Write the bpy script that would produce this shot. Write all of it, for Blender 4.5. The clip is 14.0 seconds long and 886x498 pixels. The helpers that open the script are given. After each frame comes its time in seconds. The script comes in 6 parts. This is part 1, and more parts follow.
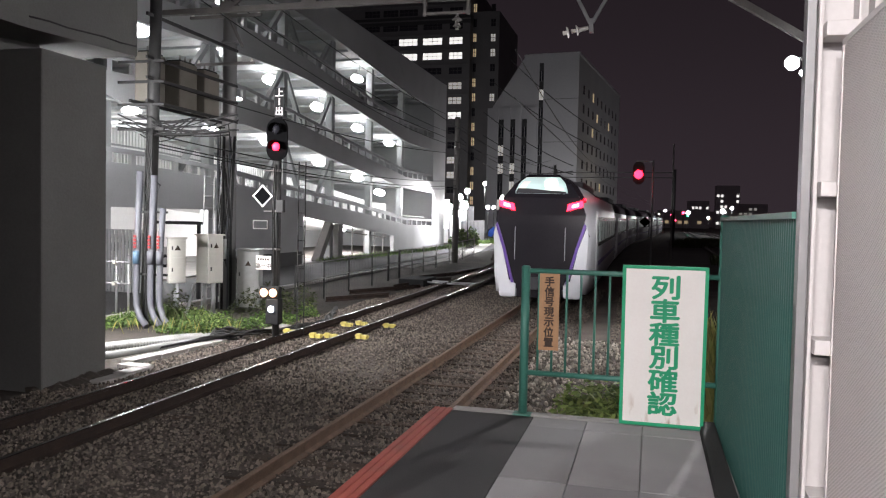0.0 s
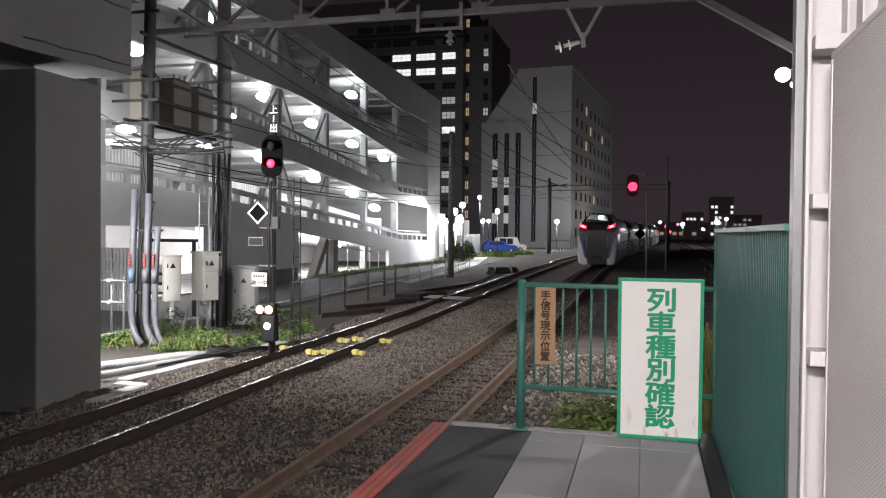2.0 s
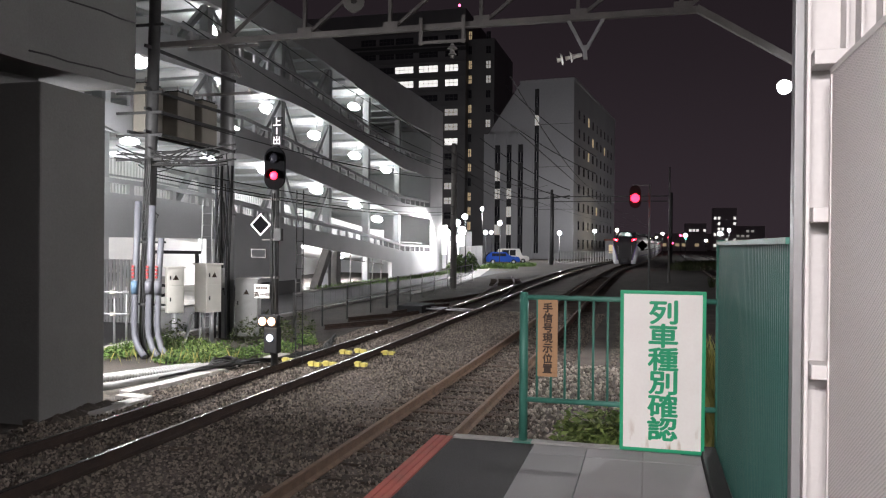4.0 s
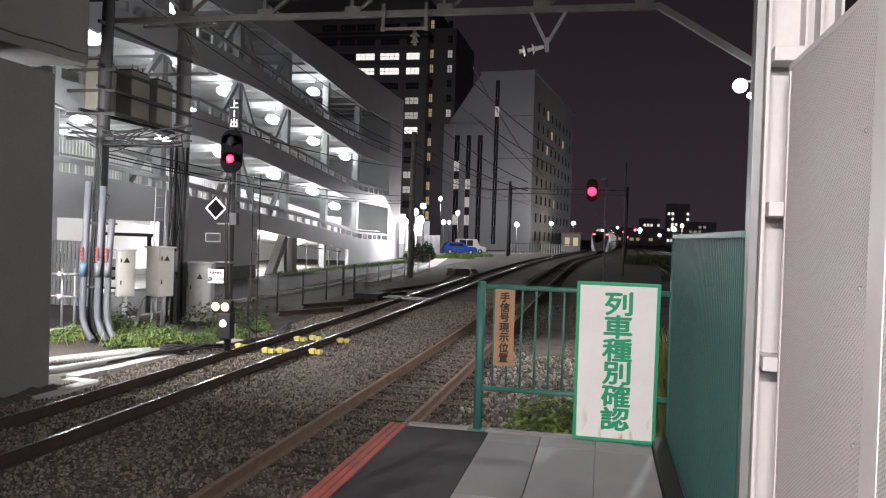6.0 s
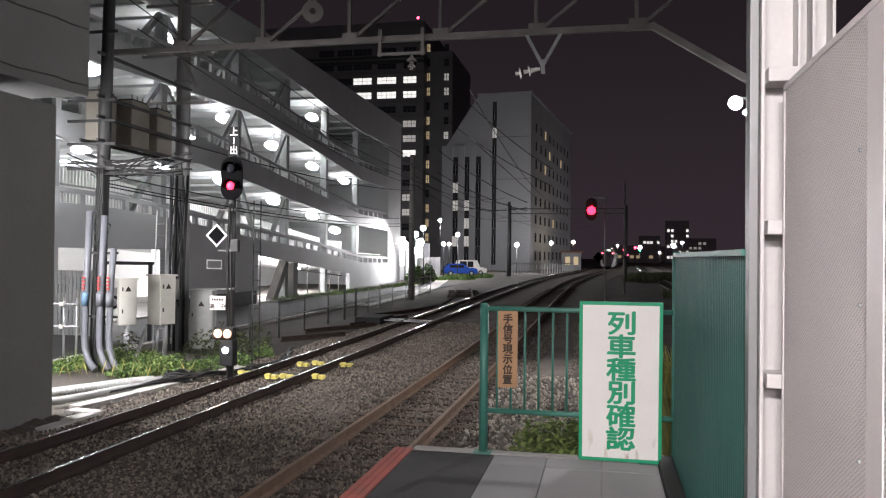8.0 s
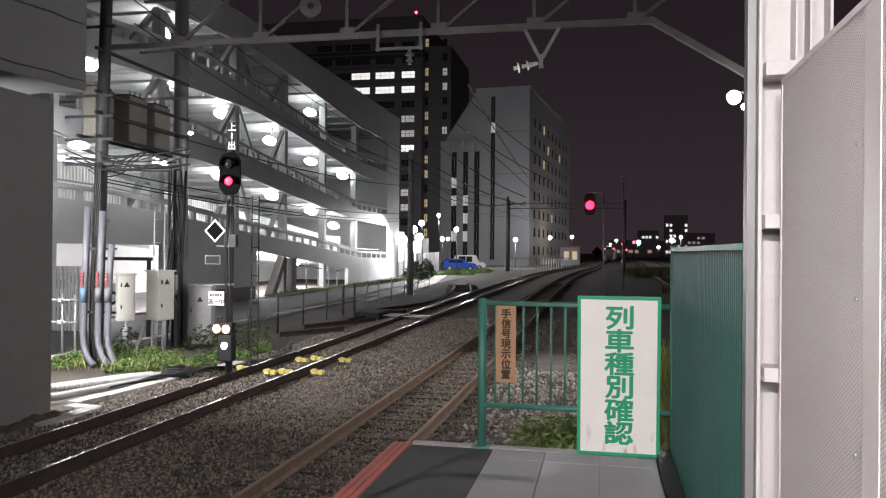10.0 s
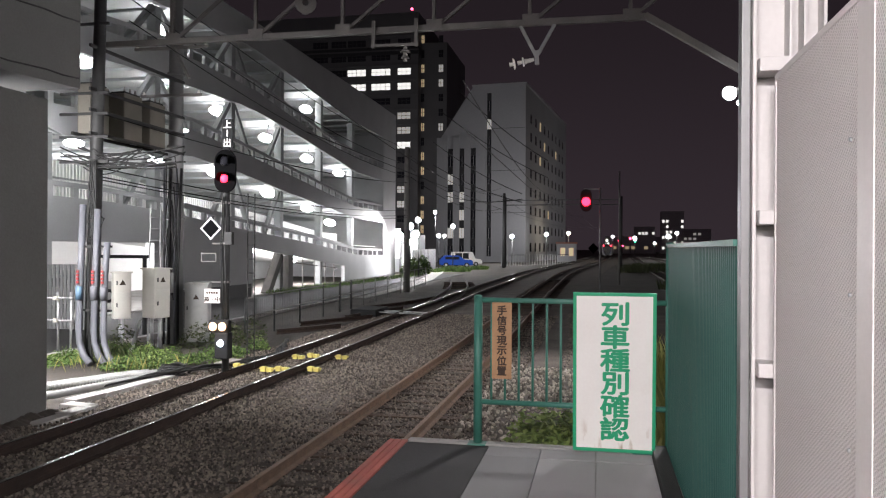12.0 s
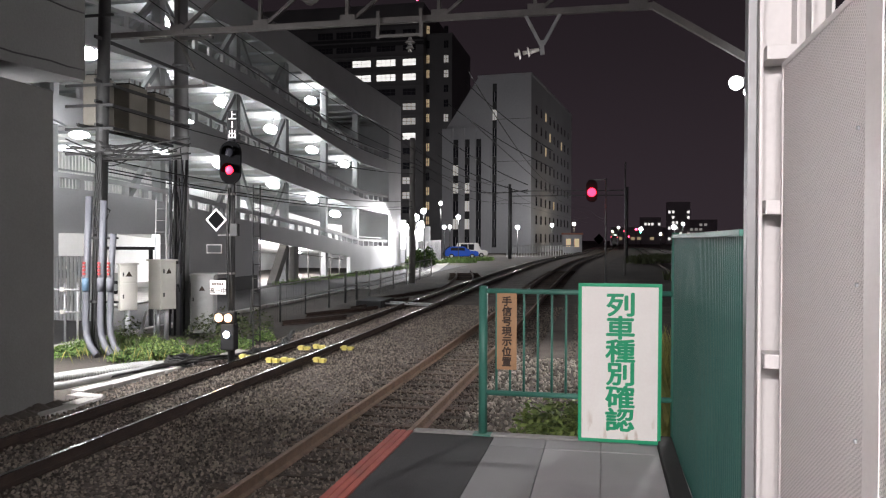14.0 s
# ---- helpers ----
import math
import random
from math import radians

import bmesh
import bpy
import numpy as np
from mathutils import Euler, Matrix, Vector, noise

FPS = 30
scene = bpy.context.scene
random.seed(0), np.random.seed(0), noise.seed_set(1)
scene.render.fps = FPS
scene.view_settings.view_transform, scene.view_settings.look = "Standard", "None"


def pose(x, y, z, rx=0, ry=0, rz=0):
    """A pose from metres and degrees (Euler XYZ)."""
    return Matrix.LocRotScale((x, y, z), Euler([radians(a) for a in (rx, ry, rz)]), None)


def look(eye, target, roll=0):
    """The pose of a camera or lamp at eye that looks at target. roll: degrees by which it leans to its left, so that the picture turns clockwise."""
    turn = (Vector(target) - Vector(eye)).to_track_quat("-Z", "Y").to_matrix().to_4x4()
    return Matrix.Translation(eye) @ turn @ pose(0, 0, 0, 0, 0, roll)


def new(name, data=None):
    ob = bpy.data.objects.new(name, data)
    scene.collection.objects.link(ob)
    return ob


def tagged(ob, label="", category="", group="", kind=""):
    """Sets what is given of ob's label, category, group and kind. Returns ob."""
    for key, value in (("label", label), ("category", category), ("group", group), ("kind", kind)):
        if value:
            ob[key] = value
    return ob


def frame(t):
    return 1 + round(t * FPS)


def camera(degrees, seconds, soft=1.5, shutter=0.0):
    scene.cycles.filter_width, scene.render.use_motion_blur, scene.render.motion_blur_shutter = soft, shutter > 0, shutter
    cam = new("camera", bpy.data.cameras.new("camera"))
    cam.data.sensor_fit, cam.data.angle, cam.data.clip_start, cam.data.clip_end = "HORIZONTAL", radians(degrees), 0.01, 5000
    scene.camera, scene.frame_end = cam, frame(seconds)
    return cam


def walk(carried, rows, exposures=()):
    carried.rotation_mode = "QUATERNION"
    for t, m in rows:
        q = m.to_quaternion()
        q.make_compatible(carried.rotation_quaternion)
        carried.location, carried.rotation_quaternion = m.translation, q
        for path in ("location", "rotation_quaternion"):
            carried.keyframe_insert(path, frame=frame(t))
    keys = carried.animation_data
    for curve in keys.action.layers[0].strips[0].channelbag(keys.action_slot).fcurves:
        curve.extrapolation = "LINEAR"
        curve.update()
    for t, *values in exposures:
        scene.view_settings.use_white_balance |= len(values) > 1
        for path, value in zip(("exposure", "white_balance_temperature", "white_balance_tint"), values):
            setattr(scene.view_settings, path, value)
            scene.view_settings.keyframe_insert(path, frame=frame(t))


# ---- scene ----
cam = camera(59.6, 14.0, soft=1.2)
PATH = [
    (0, (0.02, -0.035, 2.43), (-0.497, 1.895, 2.353), 1.2),
    (0.5, (0.023, -0.038, 2.436), (-0.499, 1.891, 2.348), 1.0),
    (1, (0.025, -0.039, 2.438), (-0.485, 1.895, 2.387), 0.7),
    (1.5, (0.023, -0.043, 2.435), (-0.474, 1.894, 2.382), 0.7),
    (2, (0.023, -0.044, 2.437), (-0.484, 1.89, 2.397), 0.5),
    (2.5, (0.025, -0.043, 2.445), (-0.485, 1.891, 2.437), 0.1),
    (5, (0.029, -0.065, 2.446), (-0.473, 1.871, 2.432), 1.1),
    (5.5, (0.017, -0.045, 2.441), (-0.436, 1.903, 2.425), 1.8),
    (6, (0.013, -0.036, 2.433), (-0.393, 1.922, 2.397), 1.8),
    (6.5, (0.014, -0.04, 2.44), (-0.375, 1.921, 2.391), 1.3),
    (7, (0.018, -0.03, 2.443), (-0.366, 1.932, 2.409), 1.4),
    (7.5, (0.015, -0.045, 2.446), (-0.37, 1.917, 2.444), 1.2),
    (8, (0.008, -0.068, 2.444), (-0.4, 1.89, 2.464), 0.6),
    (10.5, (0.016, -0.062, 2.443), (-0.386, 1.897, 2.449), 0.4),
    (11, (0.02, -0.06, 2.444), (-0.381, 1.899, 2.453), 0.1),
    (11.5, (0.023, -0.061, 2.447), (-0.372, 1.899, 2.454), 0.3),
    (12, (0.02, -0.058, 2.444), (-0.376, 1.902, 2.443), 0.3),
    (12.5, (0.015, -0.05, 2.441), (-0.39, 1.908, 2.426), 0.2),
    (13, (0.015, -0.048, 2.441), (-0.401, 1.908, 2.417), 0.2),
    (13.5, (0.018, -0.047, 2.443), (-0.399, 1.909, 2.41), 0.1),
    (14, (0.023, -0.047, 2.442), (-0.387, 1.911, 2.418), 0.2),
]
walk(cam, [(t, look(eye, target, roll)) for t, eye, target, roll in PATH])

# ---- light ----
world = bpy.data.worlds.new("night")
scene.world = world
world.use_nodes = True
wb = world.node_tree.nodes["Background"]
wb.inputs[0].default_value = (0.62, 0.45, 0.56, 1)
wn = world.node_tree
w_tc, w_sep, w_map = wn.nodes.new("ShaderNodeTexCoord"), wn.nodes.new("ShaderNodeSeparateXYZ"), wn.nodes.new("ShaderNodeMapRange")
wn.links.new(w_tc.outputs["Generated"], w_sep.inputs[0])
wn.links.new(w_sep.outputs["Z"], w_map.inputs["Value"])
w_map.interpolation_type = "SMOOTHSTEP"
w_map.inputs["From Min"].default_value, w_map.inputs["From Max"].default_value = 0.0, 0.32
w_map.inputs["To Min"].default_value, w_map.inputs["To Max"].default_value = 0.050, 0.027
wn.links.new(w_map.outputs[0], wb.inputs[1])
EXPOSURE = 0.0
scene.view_settings.exposure = EXPOSURE


def lamp(kind, name, m, watts, color=(1, 1, 1), size=0.1, size_y=None, angle=None):
    d = bpy.data.lights.new(name, kind)
    d.energy, d.color = watts, color
    if kind == "AREA":
        d.shape = "RECTANGLE"
        d.size, d.size_y = size, size_y or size
    else:
        d.shadow_soft_size = size
    if angle:
        d.spot_size, d.spot_blend = radians(angle), 0.5
    o = new(name, d)
    o.matrix_world = m
    return o


COOL = (1.0, 0.98, 1.0)
# platform tubes under the canopy behind the camera
lamp("AREA", "platform_tube_light", pose(-0.4, -1.9, 4.25, 36, 0, -4), 520, (1, 0.935, 0.955), 2.2, 0.25)
lamp("AREA", "platform_tube_light", pose(-0.9, -8.0, 4.3, 30, 0, 3), 495, (1, 0.935, 0.955), 2.2, 0.25)
# lamp on the gantry post
lamp("SPOT", "gantry_lamp_light", look((2.62, 16.4, 5.62), (-5.6, 10.4, 0)), 2450, COOL, 0.14, angle=125)
lamp("SPOT", "gantry_lamp_light", look((2.82, 16.6, 5.4), (-15, 31, 5)), 2900, COOL, 0.08, angle=74)
# tubes below the raised deck beside the pier
lamp("AREA", "deck_tube_light", pose(-11.3, 10.5, 4.7, 28, 0, -35), 1750, COOL, 2.2, 0.3)
# parking house lamps: Y, Z of each bowl
PX = -19.3
PARK = [(31.2, 12.1), (26.0, 9.47), (31.1, 9.56), (36.7, 9.47), (48.9, 11.72), (42.6, 8.91), (49.1, 8.44), (55.6, 8.1),
        (36.5, 6.28), (42.9, 5.69), (49.2, 5.1), (53.7, 4.29)]
for py, pz in PARK:
    lamp("POINT", "parking_lamp_light", pose(PX - 0.3, py, pz - 0.4), 50, COOL, 0.2)
for py, pz in ((22.42, 5.84), (27.21, 5.8)):
    lamp("POINT", "bracket_lamp_light", pose(-16.5, py, pz - 0.35), 5, COOL, 0.2)
# Unseen inner lamps, added to brighten the ribbed screen.
for py in (20.0, 26.0, 32.0):
    lamp("POINT", "parking_lamp_light", pose(-23.4, py, 5.5), 200, COOL, 0.2)
# Unseen lights, added to whiten the ground floor.
for py, px_, pz, w in ((26, -22, 2.2, 800), (45, -21.5, 1.5, 550), (51, -21.0, 1.0, 300)):
    lamp("POINT", "basement_light", pose(px_, py, pz), w * 3.0, COOL, 0.2)
lamp("SPOT", "wall_flood_light", look((-15.2, 63.5, 4.6), (-18.4, 61, 0.6)), 5000, COOL, 0.2, angle=130)


# ---- materials ----
def mat(name, a, b=None, rough=0.7, metal=0.0, scale=6.0, fine=60.0, bump=0.15, spec=0.4, island=False, wear=None, wear_amt=0.5):
    """Two-scale noise between colours a and b, with fine bump."""
    m = bpy.data.materials.new(name)
    m.use_nodes = True
    nt = m.node_tree
    N, Lk = nt.nodes, nt.links
    p = N["Principled BSDF"]
    p.inputs["Roughness"].default_value, p.inputs["Metallic"].default_value = rough, metal
    p.inputs["Specular IOR Level"].default_value = spec
    b = b or tuple(c * 0.75 for c in a)
    tc = N.new("ShaderNodeTexCoord")
    n1, n2 = N.new("ShaderNodeTexNoise"), N.new("ShaderNodeTexNoise")
    n1.inputs["Scale"].default_value, n2.inputs["Scale"].default_value = scale, fine
    n1.inputs["Detail"].default_value, n2.inputs["Detail"].default_value = 5, 3
    for n in (n1, n2):
        Lk.new(tc.outputs["Object"], n.inputs["Vector"])
    mix = N.new("ShaderNodeMath")
    mix.operation = "MULTIPLY_ADD"
    mix.inputs[1].default_value = 0.35
    Lk.new(n2.outputs["Fac"], mix.inputs[0])
    sub = N.new("ShaderNodeMath")
    sub.operation = "MULTIPLY"
    sub.inputs[1].default_value = 0.65
    Lk.new(n1.outputs["Fac"], sub.inputs[0])
    Lk.new(sub.outputs[0], mix.inputs[2])
    fac = mix.outputs[0]
    if island:
        g = N.new("ShaderNodeNewGeometry") if island == "island" else N.new("ShaderNodeObjectInfo")
        ad = N.new("ShaderNodeMath")
        ad.operation = "MULTIPLY_ADD"
        ad.inputs[1].default_value = 0.6
        ad.inputs[2].default_value = -0.3
        Lk.new(g.outputs["Random Per Island" if island == "island" else "Random"], ad.inputs[0])
        ad2 = N.new("ShaderNodeMath")
        Lk.new(ad.outputs[0], ad2.inputs[0])
        Lk.new(fac, ad2.inputs[1])
        fac = ad2.outputs[0]
    r = N.new("ShaderNodeValToRGB")
    r.color_ramp.elements[0].position, r.color_ramp.elements[1].position = 0.3, 0.7
    r.color_ramp.elements[0].color, r.color_ramp.elements[1].color = (*b, 1), (*a, 1)
    Lk.new(fac, r.inputs[0])
    col = r.outputs[0]
    if wear:
        n3 = N.new("ShaderNodeTexNoise")
        n3.inputs["Scale"].default_value, n3.inputs["Detail"].default_value = scale * 0.45, 8
        Lk.new(tc.outputs["Object"], n3.inputs["Vector"])
        rr = N.new("ShaderNodeValToRGB")
        rr.color_ramp.elements[0].position, rr.color_ramp.elements[1].position = 0.56, 0.72
        rr.color_ramp.elements[0].color = (0, 0, 0, 1)
        rr.color_ramp.elements[1].color = (wear_amt,) * 3 + (1,)
        Lk.new(n3.outputs["Fac"], rr.inputs[0])
        mc = N.new("ShaderNodeMixRGB")
        mc.inputs[2].default_value = (*wear, 1)
        Lk.new(rr.outputs[0], mc.inputs[0])
        Lk.new(col, mc.inputs[1])
        col = mc.outputs[0]
    Lk.new(col, p.inputs["Base Color"])
    if bump:
        bp = N.new("ShaderNodeBump")
        bp.inputs["Strength"].default_value = bump
        bp.inputs["Distance"].default_value = 0.02
        Lk.new(n2.outputs["Fac"], bp.inputs["Height"])
        Lk.new(bp.outputs[0], p.inputs["Normal"])
    return m


def glow(name, color, strength):
    m = bpy.data.materials.new(name)
    m.use_nodes = True
    p = m.node_tree.nodes["Principled BSDF"]
    p.inputs["Base Color"].default_value = (*color, 1)
    p.inputs["Emission Color"].default_value = (*color, 1)
    p.inputs["Emission Strength"].default_value = strength
    return m


def glass(name, color=(0.02, 0.02, 0.025), rough=0.06):
    m = bpy.data.materials.new(name)
    m.use_nodes = True
    p = m.node_tree.nodes["Principled BSDF"]
    p.inputs["Base Color"].default_value = (*color, 1)
    p.inputs["Roughness"].default_value = rough
    p.inputs["Specular IOR Level"].default_value = 0.7
    return m


M_BALLAST = mat("ballast", (0.13, 0.11, 0.095), (0.055, 0.045, 0.038), 0.95, 0, 1.2, 38, 0.9)
M_STONE = mat("ballast_stone", (0.225, 0.19, 0.16), (0.05, 0.042, 0.037), 0.95, 0, 8, 90, 0.4, island="island")
# Lighter copy of ballast_stone: lamp light behind the fence is put into its colour.
M_STONE_LIT = mat("lit_ballast_stone", (0.46, 0.41, 0.35), (0.13, 0.115, 0.10), 0.95, 0, 8, 90, 0.4, island="island")
M_DIRT = mat("dirt", (0.085, 0.072, 0.06), (0.035, 0.031, 0.027), 0.95, 0, 0.5, 14, 0.8)
M_RAIL = mat("rail_steel_rusty", (0.05, 0.03, 0.022), (0.02, 0.014, 0.012), 0.75, 0.3, 5, 60, 0.3)
M_RAILTOP = mat("rail_head_polished", (0.62, 0.6, 0.58), (0.4, 0.37, 0.35), 0.22, 1.0, 9, 80, 0.05)
M_RUSTS = mat("rail_side_rust", (0.17, 0.105, 0.07), (0.08, 0.052, 0.036), 0.7, 0.2, 6, 60, 0.3)
M_RUST = mat("rail_head_rusty", (0.20, 0.115, 0.07), (0.10, 0.06, 0.04), 0.55, 0.4, 9, 80, 0.2)
M_SLEEPER = mat("sleeper_wood", (0.085, 0.06, 0.045), (0.04, 0.03, 0.024), 0.9, 0, 3, 40, 0.5, island="object")
M_YELLOW = mat("yellow_paint", (0.72, 0.62, 0.17), (0.46, 0.38, 0.10), 0.5, 0, 12, 60, 0.2)
M_CONC = mat("concrete", (0.40, 0.39, 0.37), (0.26, 0.25, 0.24), 0.9, 0, 1.2, 30, 0.25, wear=(0.16, 0.15, 0.14))
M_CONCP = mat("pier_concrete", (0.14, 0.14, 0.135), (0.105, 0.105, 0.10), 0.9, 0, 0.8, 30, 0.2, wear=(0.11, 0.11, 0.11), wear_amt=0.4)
M_ASPH = mat("asphalt_dark", (0.036, 0.035, 0.036), (0.018, 0.0175, 0.018), 0.75, 0, 1.6, 160, 0.5, wear=(0.06, 0.06, 0.06))
M_TILE = mat("platform_tile", (0.37, 0.36, 0.365), (0.25, 0.245, 0.25), 0.8, 0, 1.5, 120, 0.2, island="object", wear=(0.20, 0.19, 0.19), wear_amt=0.6)
M_RED = mat("red_edge_block", (0.42, 0.10, 0.075), (0.30, 0.07, 0.055), 0.75, 0, 5, 90, 0.3, wear=(0.16, 0.10, 0.09))
M_GREEN = mat("green_painted_steel", (0.06, 0.20, 0.155), (0.04, 0.15, 0.115), 0.5, 0, 4, 60, 0.1, wear=(0.16, 0.20, 0.18), wear_amt=0.4)
M_GREENW = mat("green_corrugated_sheet", (0.04, 0.118, 0.10), (0.03, 0.095, 0.08), 0.5, 0, 1.5, 40, 0.1, wear=(0.10, 0.16, 0.14), wear_amt=0.3)
M_SIGNG = mat("sign_green", (0.02, 0.36, 0.17), (0.015, 0.30, 0.14), 0.45, 0, 5, 60, 0.05)
M_SIGNW = mat("sign_white", (0.86, 0.84, 0.80), (0.80, 0.77, 0.73), 0.5, 0, 3, 60, 0.05, wear=(0.62, 0.52, 0.40), wear_amt=0.4)
M_BROWN = mat("weathered_tan_board", (0.42, 0.25, 0.13), (0.33, 0.19, 0.10), 0.7, 0, 6, 50, 0.2)
M_INK = mat("dark_ink", (0.05, 0.03, 0.02), None, 0.7)
M_WHITE = mat("white_painted_steel", (0.53, 0.51, 0.495), (0.45, 0.43, 0.42), 0.45, 0, 3, 40, 0.05, wear=(0.52, 0.50, 0.48), wear_amt=0.5)
M_GALV = mat("galvanised_steel", (0.48, 0.48, 0.49), (0.36, 0.36, 0.37), 0.45, 0.6, 6, 50, 0.1)
M_PANEL = mat("perforated_panel", (0.76, 0.71, 0.69), (0.68, 0.63, 0.61), 0.5, 0.0, 1.5, 220, 0.6, wear=(0.56, 0.51, 0.485), wear_amt=0.6)
M_PARK = mat("grey_spandrel_steel", (0.46, 0.465, 0.47), (0.39, 0.395, 0.40), 0.6, 0, 0.6, 12, 0.1, wear=(0.27, 0.27, 0.275), wear_amt=0.5)
M_PARKIN = mat("white_interior_paint", (0.78, 0.78, 0.77), (0.68, 0.68, 0.67), 0.7, 0, 0.8, 12, 0.1)
M_STEEL = mat("painted_grey_steel", (0.40, 0.41, 0.41), (0.30, 0.31, 0.31), 0.5, 0.2, 2, 30, 0.1)
M_POLE = mat("dark_pole", (0.06, 0.06, 0.06), (0.035, 0.035, 0.035), 0.6, 0.2, 3, 40, 0.2)
M_CPOLE = mat("concrete_pole", (0.26, 0.25, 0.24), (0.18, 0.17, 0.165), 0.85, 0, 2, 40, 0.2)
M_BLACK = mat("black_enamel", (0.007, 0.007, 0.008), None, 0.75, 0, 4, 40, 0.05)
M_CABLE = mat("black_cable", (0.02, 0.02, 0.02), (0.012, 0.012, 0.012), 0.6, 0, 9, 50, 0.1)
M_BOX = mat("cream_cabinet", (0.62, 0.60, 0.55), (0.52, 0.50, 0.46), 0.5, 0, 3, 40, 0.08, wear=(0.36, 0.33, 0.29), wear_amt=0.4)
M_BOXG = mat("grey_cabinet", (0.36, 0.36, 0.35), (0.28, 0.28, 0.27), 0.6, 0, 3, 40, 0.1, wear=(0.2, 0.19, 0.18))
M_PIPE = mat("grey_pvc_pipe", (0.135, 0.138, 0.155), (0.10, 0.103, 0.118), 0.5, 0, 4, 40, 0.05)
M_LEAF = mat("leaf", (0.125, 0.20, 0.045), (0.04, 0.08, 0.02), 0.6, 0, 3, 30, 0.1, island="island")
M_LEAFD = mat("dull_leaf", (0.07, 0.085, 0.03), (0.03, 0.04, 0.015), 0.8, 0, 3, 30, 0.1, island="island")
M_LEAFB = mat("pale_leaf", (0.25, 0.32, 0.10), (0.10, 0.15, 0.04), 0.6, 0, 3, 30, 0.1, island="island")
M_DRY = mat("dry_grass", (0.34, 0.30, 0.10), (0.18, 0.18, 0.06), 0.8, 0, 3, 30, 0.1, island="island")
M_BLDG = mat("pale_facade", (0.36, 0.36, 0.37), (0.30, 0.30, 0.31), 0.85, 0, 0.15, 3, 0.1, wear=(0.25, 0.25, 0.26), wear_amt=0.4)
M_DARKB = mat("dark_facade", (0.11, 0.105, 0.11), (0.08, 0.078, 0.08), 0.7, 0, 0.2, 3, 0.1)
M_WGLASS = glass("dark_window")
M_WSP = mat("dark_spandrel_panel", (0.03, 0.03, 0.032), (0.02, 0.02, 0.022), 0.5)
M_FARB = mat("pale_far_facade", (0.72, 0.70, 0.72), (0.62, 0.6, 0.62), 0.9, 0, 0.1, 2, 0.05)
M_GAN = mat("weathered_gantry_steel", (0.27, 0.255, 0.245), (0.17, 0.16, 0.155), 0.65, 0.2, 2, 30, 0.1)
M_SMOOTH = mat("smooth_panel_edge", (0.70, 0.66, 0.64), (0.63, 0.59, 0.57), 0.45, 0, 2, 60, 0.05)
M_TUBE = glow("tube_glow", (1.0, 0.97, 0.96), 8)
M_MATTE = mat("matte_black", (0.004, 0.004, 0.0045), (0.003, 0.003, 0.0035), 0.95, 0, 4, 40, 0.0, spec=0.1)
M_POSTG = mat("grey_post_paint", (0.22, 0.22, 0.22), (0.19, 0.19, 0.19), 0.45, 0.3, 1.2, 30, 0.05)
M_TRAFO = mat("weathered_transformer", (0.21, 0.195, 0.165), (0.16, 0.15, 0.125), 0.6, 0, 2, 30, 0.1, wear=(0.12, 0.11, 0.09))
M_SOFFIT = mat("grey_deck_soffit", (0.46, 0.46, 0.455), (0.36, 0.36, 0.355), 0.7, 0, 1, 12, 0.1)
M_CONCL = mat("pale_concrete", (0.46, 0.44, 0.415), (0.30, 0.285, 0.27), 0.85, 0, 3, 50, 0.3, wear=(0.28, 0.26, 0.24))
M_ROAD = mat("road_asphalt", (0.075, 0.073, 0.075), (0.045, 0.044, 0.045), 0.85, 0, 0.5, 60, 0.3)
M_REDP = mat("red_paint", (0.40, 0.06, 0.06), (0.30, 0.05, 0.05), 0.5, 0, 5, 40, 0.1)
M_BLUEP = mat("blue_tape", (0.10, 0.17, 0.25), (0.085, 0.145, 0.21), 0.5, 0, 5, 40, 0.1)
M_BLUECAR = mat("blue_car_paint", (0.03, 0.09, 0.42), (0.025, 0.075, 0.36), 0.25, 0.1, 2, 40, 0.0)
M_BRICKR = mat("brick_red_roof", (0.30, 0.12, 0.08), (0.2, 0.08, 0.05), 0.8, 0, 3, 30, 0.1)
M_DRYG = mat("yellow_green_grass", (0.46, 0.44, 0.17), (0.26, 0.28, 0.09), 0.8, 0, 3, 30, 0.1, island="island")
M_REDF = glow("far_red_light", (1.0, 0.05, 0.12), 12)
M_LAMP = glow("lamp_glow", (0.95, 0.98, 1.0), 40)
M_WIN = glow("lit_window", (1.0, 0.98, 0.94), 1.0)
M_WIND = glow("dim_window", (1.0, 0.96, 0.9), 0.22)
M_WINW = glow("warm_window", (1.0, 0.76, 0.46), 0.27)
M_REDL = glow("red_signal_light", (1.0, 0.012, 0.035), 12)
M_GREENL = glow("green_signal_light", (0.05, 1.0, 0.45), 14)


# rust runs on the lower part of the sign board
M_SIGNB = mat("stained_sign_board", (0.86, 0.84, 0.80), (0.80, 0.77, 0.73), 0.5, 0, 3, 60, 0.05, wear=(0.66, 0.58, 0.48), wear_amt=0.4)
sn = M_SIGNB.node_tree
s_tc, s_map, s_noise, s_sep = (sn.nodes.new("ShaderNode" + k) for k in ("TexCoord", "Mapping", "TexNoise", "SeparateXYZ"))
s_map.inputs["Scale"].default_value = (26, 26, 7)
s_noise.inputs["Scale"].default_value, s_noise.inputs["Detail"].default_value = 1.0, 6
sn.links.new(s_tc.outputs["Object"], s_map.inputs["Vector"])
sn.links.new(s_map.outputs[0], s_noise.inputs["Vector"])
sn.links.new(s_tc.outputs["Object"], s_sep.inputs[0])
